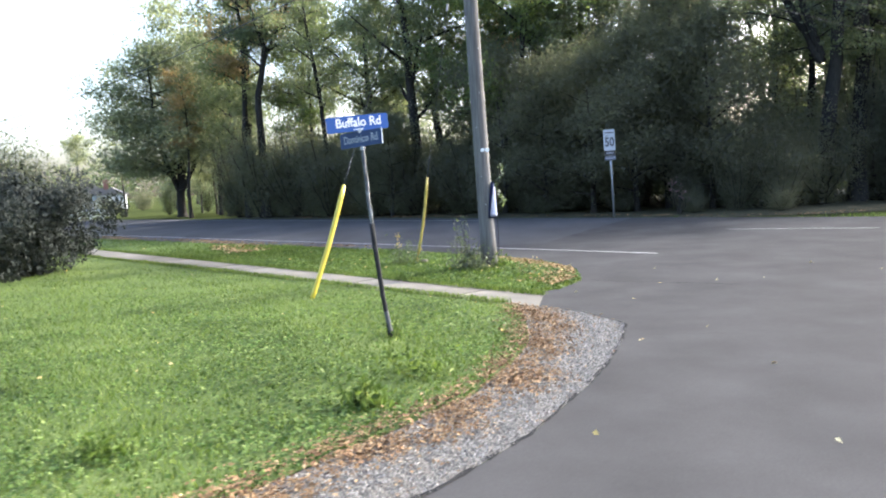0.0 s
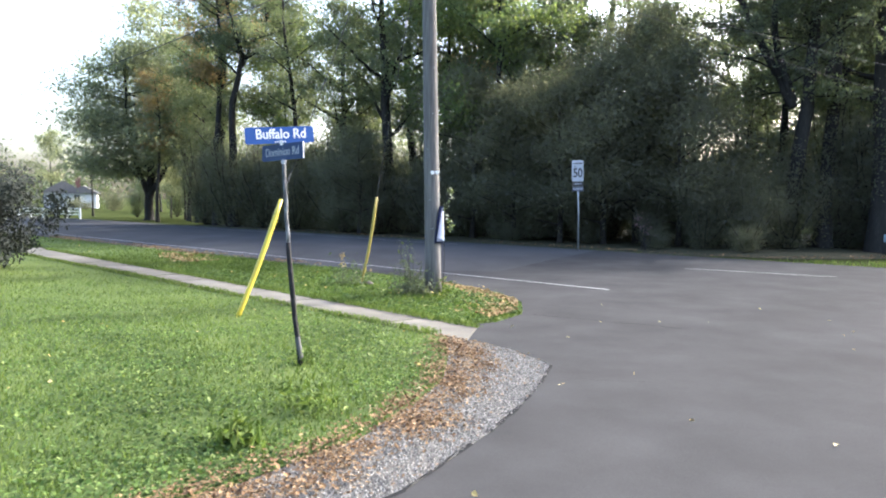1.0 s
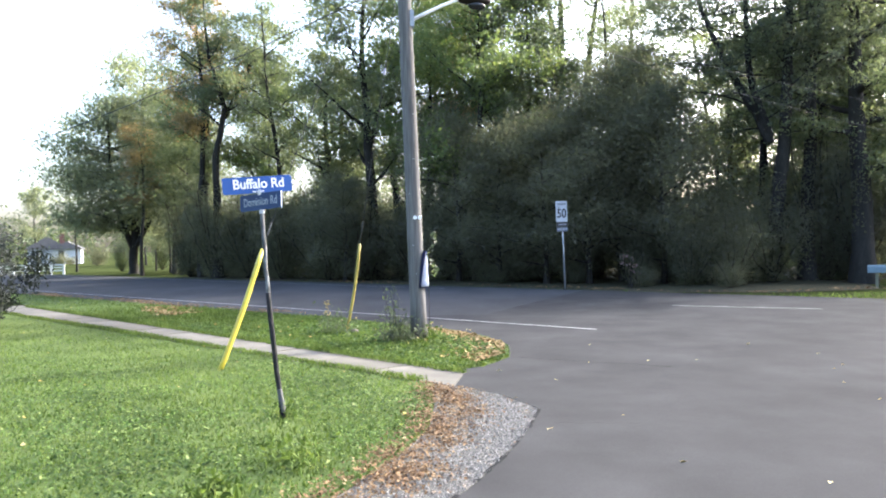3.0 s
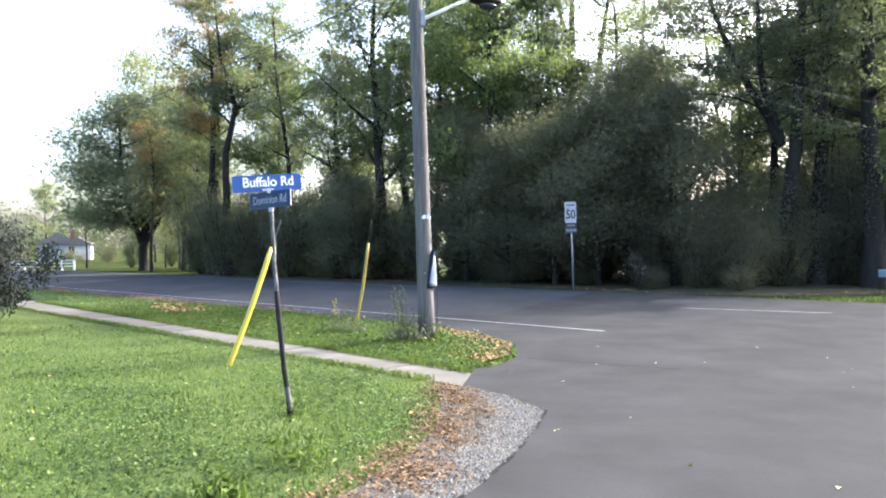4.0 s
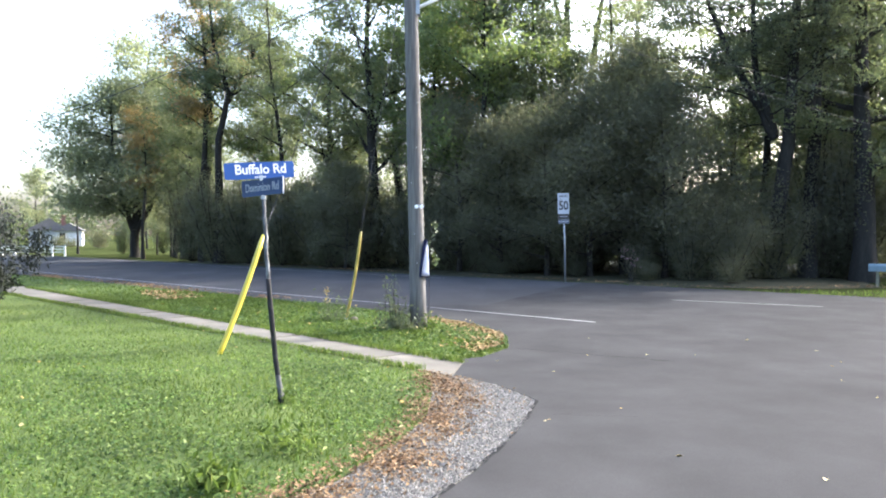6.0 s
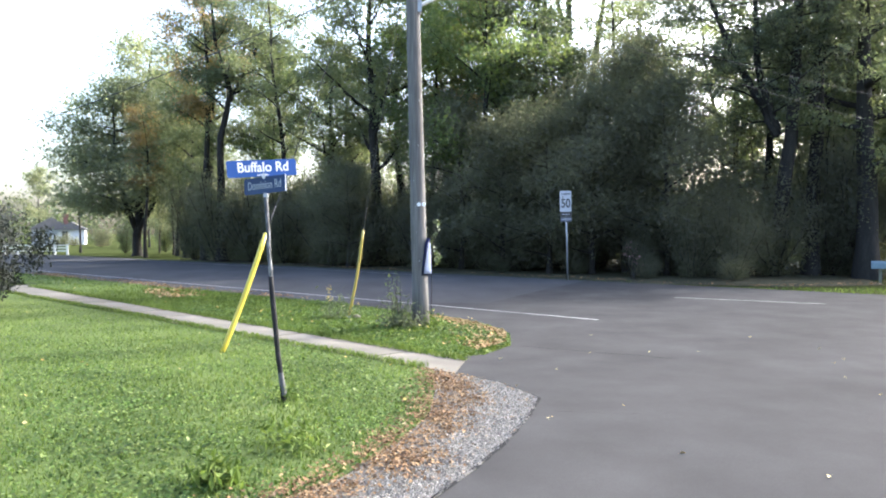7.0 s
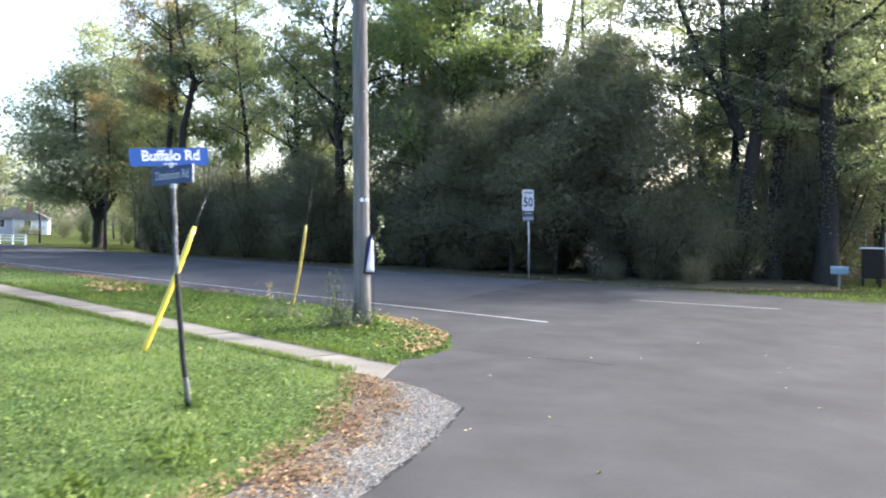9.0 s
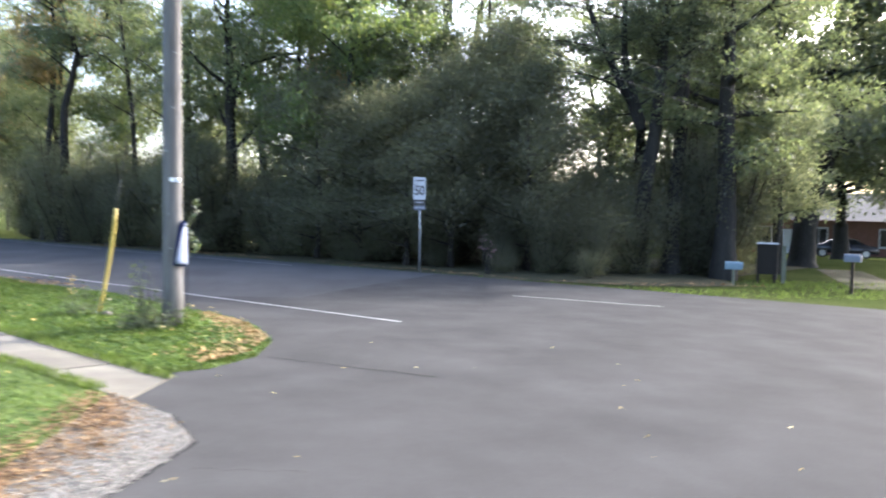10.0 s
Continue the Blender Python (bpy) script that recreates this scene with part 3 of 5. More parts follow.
T_GOLD = make_tree("tree", 13, 18.0, 2.7, 0.22, 0.45, 18000, 0.14, L_GOLD, "tall tree with thinning orange and yellow leaves", limbs=14, clump=0.5, gap=0.25)
T_BRIGHT = make_tree("tree", 14, 15.0, 3.4, 0.17, 0.2, 19000, 0.16, L_BRIGHT, "sunlit yellow-green tree inside the wood", limbs=16, clump=0.6)
T_FINE = make_tree("tree", 19, 12.5, 2.3, 0.15, 0.2, 22000, 0.13, L_GREY, "feathery grey-green tree with upswept branches", limbs=18, clump=0.42, rise=1.5, flat=1.3)
T_SMALL = make_tree("tree", 17, 8.0, 2.2, 0.1, 0.26, 8500, 0.15, L_MAPLE, "slender young tree with light green leaves", limbs=11, clump=0.45)
T_SHADE = make_tree("tree", 27, 15.0, 6.5, 0.55, 0.2, 32000, 0.25, L_DARK, "broad dark shade tree with low spreading limbs", limbs=26, clump=0.9, rise=0.45, gap=0.15,
                    lines=[([(0, 0, 0), (0.1, 0, 2.4)], 0.6, 0.9, 0), ([(0.1, 0, 2.2), (-1.5, 0.5, 6), (-2.2, 0.6, 13)], 0.36, 0.15, 12), ([(0.1, 0, 2.2), (1.6, -0.4, 6), (2.4, 0, 14)], 0.38, 0.12, 13)])
T_MAPLE = make_tree("tree", 16, 15.0, 6.0, 0.34, 0.2, 82000, 0.195, L_MAPLE, "broad maple forking low into limbs under a full green dome", clump=1.0, rise=0.42, dome=True, gap=0.08,
                    lines=[([(0, 0, 0), (0.05, 0, 1.7)], 0.36, 0.95, 0), ([(0, 0, 1.6), (0.5, 0.2, 5), (0.9, 0.4, 15.2)], 0.28, 0.1, 19), ([(0, 0, 1.6), (-0.9, -0.3, 4.5), (-1.9, -0.5, 12.0)], 0.22, 0.1, 13),
                           ([(0, 0, 1.6), (1.3, -0.2, 4.0), (2.6, 0, 10.2)], 0.2, 0.15, 11), ([(0, 0, 1.6), (-0.3, 1.0, 5), (-0.5, 1.8, 11.5)], 0.2, 0.15, 9)])
T_MAPLE.matrix_world = put(T_MAPLE, -19.4, 56.3, 0, 0, 1.0, 0.98)
T_BENT = make_tree("tree", 29, 15.5, 2.6, 0.24, 0.4, 21000, 0.135, L_GREY, "green tree with a crooked dark trunk", clump=0.55, gap=0.25,
                   lines=[([(0, 0, 0), (-0.1, 0, 6.2), (0.6, 0, 9.2), (-0.3, 0, 11.7), (-0.6, 0, 16)], 0.27, 0.5, 12), ([(0.5, 0, 8.8), (1.4, 0.4, 11), (2.3, 0.4, 14.5)], 0.12, 0.2, 9)])
T_BENT.matrix_world = put(T_BENT, -10.4, 44.2)
T_TWIN = make_tree("tree", 30, 18.0, 2.2, 0.24, 0.5, 9000, 0.13, L_DARK, "tall tree with two bare stems parting high up", clump=0.5, gap=0.5, wobble=0.004,
                   lines=[([(0, 0, 0), (0.05, 0, 12.6), (-1.5, 0, 17.5)], 0.34, 0.83, 5), ([(0.05, 0, 12.4), (0.1, 0, 18.5)], 0.22, 0.5, 5)])
T_TWIN.matrix_world = put(T_TWIN, 8.9, 44.4)
T_LEAN = make_tree("tree", 32, 18.0, 2.0, 0.24, 0.5, 6500, 0.13, L_DARK, "tall bare-stemmed tree leaning a little", clump=0.5, gap=0.5, wobble=0.004, lines=[([(0, 0, 0), (0.2, 0, 9), (1.4, 0, 18.0)], 0.36, 0.78, 8)])
T_LEAN.matrix_world = put(T_LEAN, 10.0, 44.2)
T_OPEN = make_tree("tree", 15, 15.0, 3.3, 0.3, 0.3, 36000, 0.11, L_DARK, "large tree with forked dark trunks and an open layered crown", clump=0.34, gap=0.3, rise=0.25, flat=0.5, wobble=0.006, branch=0.26,
                   lines=[([(0, 0, 0), (0.0, 0, 5.2), (0.15, 0.1, 15)], 0.31, 0.42, 20), ([(0, 0, 5.0), (-0.75, 0.5, 7.0), (-1.7, 1.6, 10.2), (-2.4, 2, 13)], 0.17, 0.05, 24), ([(0, 0, 5.2), (-0.7, 0.2, 7.4), (-0.75, 0.2, 13)], 0.15, 0.3, 14), ([(0.1, 0, 3.0), (0.45, -0.2, 6.2), (0.5, -0.2, 10)], 0.08, 0.4, 7)])
T_OPEN.matrix_world = put(T_OPEN, 13.45, 28.3)
T_FORK = make_tree("tree", 33, 15.0, 3.8, 0.3, 0.3, 20000, 0.115, L_DARK, "large dark tree forking at twice a man's height", clump=0.34, gap=0.3, rise=0.3, flat=0.55, wobble=0.006, branch=0.28,
                   lines=[([(0, 0, 0), (0.0, 0, 6.4), (-0.1, 0.1, 15)], 0.3, 0.45, 13), ([(0, 0, 6.2), (0.35, 0, 7.6), (1.1, 0, 13)], 0.17, 0.2, 12)])
T_FORK.matrix_world = put(T_FORK, 14.75, 28.4)
T_BOLE = make_tree("tree", 36, 15.0, 3.2, 0.42, 0.3, 17000, 0.13, L_MID, "stout dark trunk carrying bright backlit leaves", clump=0.42, gap=0.25, rise=0.35, flat=0.6, wobble=0.006, lines=[([(0, 0, 0), (0.1, 0, 7), (0.3, 0, 14)], 0.4, 0.26, 18)])
T_BOLE.matrix_world = put(T_BOLE, 16.05, 27.1)
L_UNDER = leafmat("leaf_undergrowth", (0.079, 0.088, 0.055), (0.102, 0.114, 0.068), (0.12, 0.135, 0.078), 0.68, 0.85, 0.03)
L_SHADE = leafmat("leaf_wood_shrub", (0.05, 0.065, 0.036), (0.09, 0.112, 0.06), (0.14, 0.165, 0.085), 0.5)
S_DARK = make_shrub("shrub", 21, 4.4, 2.1, 11500, 0.12, L_UNDER, "dense dark green undergrowth at the wood's edge", stems=13, loose=0.36)
S_MID = make_shrub("shrub", 22, 6.0, 2.2, 3000, 0.22, L_SHADE, "tall leafy shrub in the wood", stems=12)
S_LOW = make_shrub("shrub", 23, 1.6, 1.3, 4200, 0.085, L_UNDER, "low dark undergrowth beside the road", stems=8, loose=0.38)
T_EDGE = make_tree("tree", 26, 8.6, 2.7, 0.13, 0.1, 26000, 0.118, L_UNDER, "small dense dark tree leafy to the ground", limbs=24, clump=0.62, rise=0.5, flat=0.75, gap=0.08)
S_CEDAR = make_shrub("shrub", 24, 8.0, 2.6, 22000, 0.135, L_UNDER, "high dense dark shrub beside the road", stems=17, loose=0.32)
S_LIGHT = make_shrub("shrub", 25, 6.5, 2.2, 9000, 0.15, L_GREY, "pale green shrub catching the sun", stems=12)

OAKS = [(-1.25, 37.6, 1.02), (-12.4, 48.6, 0.9), (-0.2, 41.5, 0.9), (-3.6, 41.0, 0.85), (-14.6, 52, 0.85), (-3.8, 47, 0.85), (13.6, 46.5, 0.85), (13.0, 43.0, 0.8), (16.9, 40, 0.85), (20.8, 31.6, 0.8), (19.4, 36.5, 0.9), (18.2, 32.6, 0.8), (-8.6, 47.8, 0.9)]
THINS = [(-6.3, 41.5, 0.85), (15.6, 34, 0.9), (10.9, 38.5, 0.92), (12.9, 40.5, 0.85), (11.7, 42.0, 1.05), (-16.5, 56, 0.8), (-27.6, 66, 0.5), (-19.5, 66, 0.5), (18.2, 45, 1.0), (17.5, 37.5, 0.9), (17.0, 31.4, 0.85), (18.9, 33.6, 0.95), (2.2, 41, 0.95)]
GOLDS = [(-11.85, 46.2, 1.0), (-17.3, 52.0, 0.56), (3.0, 38.5, 0.8)]
BRIGHTS = [(3.3, 34.6, 0.95), (1.0, 36.4, 0.9), (2.3, 39.5, 0.95), (-7.9, 46, 0.85), (6.4, 41.0, 0.9)]
FINES = [(5.7, 36.5, 1.15), (7.0, 37.0, 0.85), (4.8, 35.4, 0.95), (11.4, 36.6, 0.8)]
for proto, spots in ((T_OAK, OAKS), (T_THIN, THINS), (T_GOLD, GOLDS), (T_BRIGHT, BRIGHTS), (T_FINE, FINES)):
    rnd = random.Random(min(len(spots), 14))
    for i, (x, y, s) in enumerate(spots):
        m = put(proto, x, y, 0, rnd.uniform(0, 360), s, rnd.uniform(0.92, 1.1))
        ob = proto if i == 0 else copy_thing(proto, m)
        ob.matrix_basis = m
SMALLS = [(-17.4, 58, 0.9), (-20.6, 64.5, 0.7), (-15.5, 57, 1.0), (18.6, 28.2, 0.8), (21.6, 33.0, 0.9), (-48, 75, 1.2), (-31, 92, 1.2), (-58, 122, 1.5), (-40.5, 124, 1.6)]
rnd = random.Random(77)
for i, (x, y, s) in enumerate(SMALLS):
    m = put(T_SMALL, x, y, 0, rnd.uniform(0, 360), s)
    ob = T_SMALL if i == 0 else copy_thing(T_SMALL, m)
    ob.matrix_basis = m
for i, (x, y, s, turn) in enumerate(((26.3, 38.4, 1.15, 10), (38.5, 52.5, 1.0, 70), (31, 62, 1.1, 200), (46, 54, 1.0, 130), (33.5, 40.0, 1.0, 290))):
    ob = T_SHADE if i == 0 else copy_thing(T_SHADE, Matrix.Identity(4))
    ob.matrix_basis = put(T_SHADE, x, y, 0, turn, s)
# undergrowth, in rows along the edge of the wood
rnd = random.Random(31)
spots = {S_DARK: [(15.6, 28.6, 0.75), (16.6, 28.8, 0.7), (-17.0, 30.6, 0.85), (-19.2, 31.4, 0.9)], S_MID: [], S_LOW: [(-44.6, 100, 1.1), (-43.2, 100, 0.8), (-36.5, 92, 1.3)],
         S_CEDAR: [(-10.7, 44.6, 0.78), (-8.3, 42.6, 0.72), (-12.7, 47.0, 0.72), (-6.2, 40.4, 0.7), (8.3, 33.6, 0.85), (5.2, 33.6, 0.75), (1.2, 35.6, 0.7), (-3.5, 37.8, 0.65), (15.4, 28.9, 0.72), (16.5, 28.2, 0.72), (17.6, 29.6, 0.66)],
         T_EDGE: [(7.1, 29.6, 0.86), (8.6, 30.6, 0.98), (9.6, 28.6, 0.8), (5.6, 30.2, 0.82), (4.0, 31.6, 0.78), (2.4, 33.2, 0.85), (11.6, 29.2, 0.55), (-2.6, 36.0, 0.6), (10.6, 31.8, 0.6)],
         S_LIGHT: [(-22.8, 63, 0.42), (-17.6, 61.5, 0.6), (-16.4, 60.5, 0.6), (-20.6, 66, 0.5), (-13.0, 57.0, 0.7), (-14.5, 54.5, 0.7), (-34, 96, 0.8), (-27.5, 88, 1.0), (-24, 86, 0.95), (-20.5, 82, 1.0), (-17.5, 78, 1.0), (-15.2, 64, 0.7)]}
s = -41.5
while s < -8.5:
    deep = min(1.0, max(0.0, (-20 - s) / 8))  # the wood stands tall at the road on one side and slopes back on the other
    rows = ((25.0, S_LOW, 0.66), (25.2 + 0.9 * (1 - deep), S_DARK, 0.6 + 0.35 * deep), (28.4, S_DARK, 0.8 + 0.25 * deep), (32.0, S_MID, 0.8 + 0.15 * deep), (37.0, S_MID, 1.0 + 0.2 * deep))
    for n, kind, k in rows:
        p = plan(n + rnd.uniform(-0.5, 0.7), s + rnd.uniform(-0.9, 0.9))
        if (n > 33 or p[0] < 15.2) and (kind is not S_LOW or rnd.random() < 0.5):
            spots[kind].append((p[0], p[1], k * rnd.uniform(0.6, 1.2)))
    s += 2.1
for proto, where in spots.items():
    for i, (x, y, k) in enumerate(where):
        m = put(proto, x, y, 0.05, rnd.uniform(0, 360), k, rnd.uniform(0.8, 1.2))
        ob = proto if i == 0 else copy_thing(proto, m)
        ob.matrix_basis = m

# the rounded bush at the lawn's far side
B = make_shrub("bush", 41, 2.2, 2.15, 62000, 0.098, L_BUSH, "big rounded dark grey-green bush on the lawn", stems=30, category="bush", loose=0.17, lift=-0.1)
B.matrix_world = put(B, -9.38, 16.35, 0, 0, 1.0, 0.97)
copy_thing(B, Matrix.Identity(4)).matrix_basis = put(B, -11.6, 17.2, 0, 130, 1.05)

# far woods all round the horizon
rng = np.random.default_rng(3)
pos = []
for a in np.arange(-75, 76, 1.6):
    d = 215 + 25 * math.sin(a * 0.3) + rng.uniform(-10, 10)
    h = 9 + 4 * math.sin(a * 0.55) + rng.uniform(0, 3)
    c = np.array([d * math.sin(radians(a)), d * math.cos(radians(a)), 0])
    p = rng.normal(size=(420, 3)) * np.array([2.6, 2.6, h * 0.27]) + np.array([0, 0, h * 0.5])
    p[:, 2] = np.abs(p[:, 2])
    pos.append(c + p)
pos = np.concatenate(pos)
lv, lf = leaf_arrays(pos, np.zeros_like(pos) + np.array([0, -0.5, 0.4]), 0.9, rng)
tagged(arrays("far_woods", lv, lf, L_GREY), "distant green treeline behind the houses", "trees", "", "stuff")


# ---- utility pole and its wires ----
POLE = Vector((0.79, 12.98, 0.0))
POLE_TOP = POLE + Vector((-0.24, 0.05, 9.6))
pole = thing("utility_pole", Matrix.Translation(POLE), "weathered grey wooden utility pole standing on the grass verge", "utility pole", "utility poles")
steps = 14
tube("shaft", [(POLE_TOP - POLE) * (i / steps) - Vector((0, 0, 0.1 * (i == 0))) for i in range(steps + 1)],
     [0.145 if i == 0 else 0.13 - 0.042 * i / steps for i in range(steps + 1)], M_POLEWOOD, pole, 18)


def on_pole(z):
    return (POLE_TOP - POLE) * (z / 9.6)


a0 = on_pole(5.1) + Vector((0.1, 0, 0))
arm_dir = Vector((0.93, 0.36, 0))
arm_pts = [a0, a0 + arm_dir * 0.26 + Vector((0, 0, 0.14)), a0 + arm_dir * 0.55 + Vector((0, 0, 0.29)), a0 + arm_dir * 0.8 + Vector((0, 0, 0.4))]
arm = tube("lamp_arm", arm_pts, [0.03, 0.028, 0.026, 0.025], M_WHITE, pole, 10, "pale aluminium lamp arm")
tip = arm_pts[-1]
bm = bmesh.new()
bmesh.ops.create_uvsphere(bm, u_segments=16, v_segments=10, radius=1)
bmesh.ops.scale(bm, vec=(0.32, 0.13, 0.09), verts=bm.verts)
bm.transform(Matrix.Translation(tip + arm_dir * 0.28 + Vector((0, 0, 0.03))) @ Matrix.Rotation(math.atan2(arm_dir.y, arm_dir.x), 4, "Z"))
head = part("lamp_head", bm, M_BOXBROWN, pole, "dark street lamp head", smooth=True)
bm = bmesh.new()
bmesh.ops.create_uvsphere(bm, u_segments=14, v_segments=8, radius=1)
bmesh.ops.scale(bm, vec=(0.16, 0.1, 0.07), verts=bm.verts)
bm.transform(Matrix.Translation(tip + arm_dir * 0.34 + Vector((0, 0, -0.06))) @ Matrix.Rotation(math.atan2(arm_dir.y, arm_dir.x), 4, "Z"))
part("lens", bm, M_CARGLASS, head, smooth=True)
part("bracket", box(0.07, 0.16, 0.26, 0, 0, 0, 0.008, Matrix.Translation(on_pole(4.98) + Vector((0.1, 0, 0)))), M_GALV, pole)
# pale reflector tags
for dx in (-0.035, 0.04):
    bm = bmesh.new()
    bmesh.ops.create_cone(bm, cap_ends=True, segments=14, radius1=0.032, radius2=0.03, depth=0.008)
    bm.transform(Matrix.Translation(on_pole(1.98) + Vector((0.05 + dx, -0.122 + 0.012 * (dx > 0), 0))) @ Matrix.Rotation(radians(90), 4, "X"))
    part("reflector_tag", bm, M_WHITE, pole, "small round white tag")
for i in range(5):
    z = (2.35, 1.55, 1.1, 2.9, 3.6)[i]
    bm = bmesh.new()
    bmesh.ops.create_cone(bm, cap_ends=True, segments=6, radius1=0.009, radius2=0.006, depth=0.02)
    bm.transform(Matrix.Translation(on_pole(z) + Vector((-0.06 + 0.03 * i, -0.135, 0))) @ Matrix.Rotation(radians(90), 4, "X"))
    part("staple", bm, M_GALV, pole)

# a navy and white sheet wrapped round the pole's side
def wrapped(lift, a_lo, a_hi, z_lo, z_hi, top_in=0.0):
    bm = bmesh.new()
    rows = []
    for i in range(9):
        z = z_lo + (z_hi - z_lo) * i / 8
        lo = a_lo + top_in * (i / 8) ** 1.4
        row = []
        for j in range(13):
            deg = lo + (a_hi - lo) * j / 12
            rr = 0.131 + lift + 0.055 * max(0.0, math.sin(math.pi * (deg + 84) / 140)) * (1 - 0.35 * i / 8)
            row.append(bm.verts.new((math.cos(radians(deg)) * rr, math.sin(radians(deg)) * rr, z)))
        rows.append(row)
    for i in range(8):
        for j in range(12):
            bm.faces.new((rows[i][j], rows[i][j + 1], rows[i + 1][j + 1], rows[i + 1][j]))
    bmesh.ops.solidify(bm, geom=bm.faces[:], thickness=0.003)
    return bm


poster = thing("wrapped_sheet", Matrix.Translation(POLE + on_pole(1.16) - Vector((0, 0, 1.16))), "navy blue plastic sheet with a white panel wrapped round the pole", "notice")
part("sheet", wrapped(0.0, -74, 60, 0.88, 1.46, 28), M_NAVY, poster, smooth=True)
part("white_panel", wrapped(0.009, -65, 46, 0.9, 1.43, 34), M_SHEETWHITE, poster, "plain white panel", smooth=True)


def guy(name, base, top, marker_len, material, label, r=0.032):
    base, top = Vector(base), Vector(top)
    d = (top - base).normalized()
    e = thing(name, Matrix.Translation(base), label, "guy wire", "guy wires of the pole")
    tube("wire", [Vector() - d * 0.1, (top - base) * 0.5, top - base], [0.0048] * 3, M_STRAND, e, 6)
    side = Vector((0.06, -0.02, 0))
    pts = [d * (0.0 + marker_len * i / 8) + side * math.sin(math.pi * i / 8) * 0.4 + Vector((0, 0, 0.0)) for i in range(9)]
    tube("marker_sleeve", pts, [r * 0.9] + [r] * 7 + [r * 0.8], material, e, 10)
    bm = box(0.05, 0.05, 0.08, 0, 0, -0.05, 0.008)
    part("anchor_eye", bm, M_GALV, e)
    tube("wire_grip", [d * (marker_len + 0.02), d * (marker_len + 0.4)], [0.008, 0.006], M_STRAND, e, 6)
    return e


guy("guy_wire", (-1.79, 10.76, -0.08), POLE + on_pole(7.6), 1.75, M_YELLOW, "slanting guy wire in a bright yellow plastic marker sleeve", 0.034)
g2 = guy("guy_wire", (-0.47, 14.25, 0.08), POLE + on_pole(6.2) + Vector((0.0, 0.1, 0)), 1.56, M_YELLOW_OLD, "slanting guy wire in a faded yellow marker sleeve", 0.026)
d2 = (POLE + on_pole(6.2) - Vector((-0.47, 14.25, 0.08))).normalized()
bm = bmesh.new()
bmesh.ops.create_cone(bm, cap_ends=True, segments=10, radius1=0.02, radius2=0.02, depth=0.11)
bm.transform(Matrix.Translation(d2 * 4.45) @ d2.to_track_quat("Z", "Y").to_matrix().to_4x4())
part("insulator", bm, M_GALV, g2, "pale strain insulator")


def cable(name, a, b, sag, r, label, material=M_WIRE):
    a, b = Vector(a), Vector(b)
    pts = [a.lerp(b, i / 24) - Vector((0, 0, 4 * sag * (i / 24) * (1 - i / 24))) for i in range(25)]
    return tagged(tube(name, pts, [r] * 25, material, None, 6), label, "cable", "overhead cables")


LEFT_END = POLE + Vector((-33.0, 30.7, 0))
cable("overhead_cable", POLE + on_pole(5.75), LEFT_END + Vector((0, 0, 5.8)), 1.25, 0.01, "thick dark overhead cable sagging along the road")
cable("overhead_cable", POLE + on_pole(5.75), (26.0, 29.5, 5.9), 0.7, 0.0038, "thin pale overhead wire crossing the road", M_STRAND)
cable("overhead_cable", POLE + on_pole(5.7), (26.0, 29.5, 4.5), 0.7, 0.0042, "thin pale overhead wire crossing the road", M_STRAND)
p2 = thing("utility_pole", Matrix.Translation(LEFT_END), "weathered grey wooden utility pole farther along the road", "utility pole", "utility poles")
tube("shaft", [Vector((0, 0, -0.1)), Vector((0, 0, 5)), Vector((0, 0, 9.4))], [0.15, 0.125, 0.1], M_POLEWOOD, p2, 14)
p3 = thing("utility_pole", Matrix.Translation((26.0, 29.5, 0)), "weathered grey wooden utility pole across the road", "utility pole", "utility poles")
tube("shaft", [Vector((0, 0, -0.1)), Vector((0, 0, 5)), Vector((0, 0, 8.6))], [0.14, 0.12, 0.1], M_POLEWOOD, p3, 14)


# ---- signs ----
def plate(w, h, t, r=0.02):
    """A thin upright plate with rounded corners, facing -y, centred."""
    bm = bmesh.new()
    pts = []
    for cx, cz, a0 in ((w / 2 - r, h / 2 - r, 0), (-w / 2 + r, h / 2 - r, 90), (-w / 2 + r, -h / 2 + r, 180), (w / 2 - r, -h / 2 + r, 270)):
        for k in range(5):
            a = radians(a0 + 22.5 * k)
            pts.append((cx + r * math.cos(a), 0, cz + r * math.sin(a)))
    f = bm.faces.new([bm.verts.new(p) for p in pts])
    ex = bmesh.ops.extrude_face_region(bm, geom=[f])
    bmesh.ops.translate(bm, vec=(0, t, 0), verts=[g for g in ex["geom"] if isinstance(g, bmesh.types.BMVert)])
    bmesh.ops.recalc_face_normals(bm, faces=bm.faces[:])
    return bm


SB = Vector((-0.425, 7.8, -0.01))
post_top = Vector((-0.62, 7.93, 1.89))
street = thing("street_sign", Matrix.Translation(SB), "leaning street name sign with two blue blades on a dark post", "street sign")
rel = post_top - SB
bend = Vector((-0.03, 0, 0))
tube("post", [Vector((0, 0, -0.15)) - rel * 0.05, rel * 0.1 + bend * 0.55, rel * 0.22 + bend * 0.95, rel * 0.5 + bend, rel * 0.6 + bend * 0.9], [0.0235] * 5, M_RUSTPOST, street, 14, "dark post with worn paint, paler near the foot")
tube("upper_post", [rel * 0.56 + bend * 0.95, rel * 0.64 + bend * 0.75, rel * 0.72 + bend * 0.85, rel * 0.8 + bend * 0.4, rel * 0.9 + bend * 0.35, rel], [0.0185] * 6, M_WORNPOST, street, 12, "thinner bent post with pale worn paint")
tube("bare_foot", [rel * 0.03 + bend * 0.15, rel * 0.1 + bend * 0.55, rel * 0.14 + bend * 0.7], [0.0249] * 3, M_POSTGREY, street, 14, "paler band round the post's foot", caps=False)
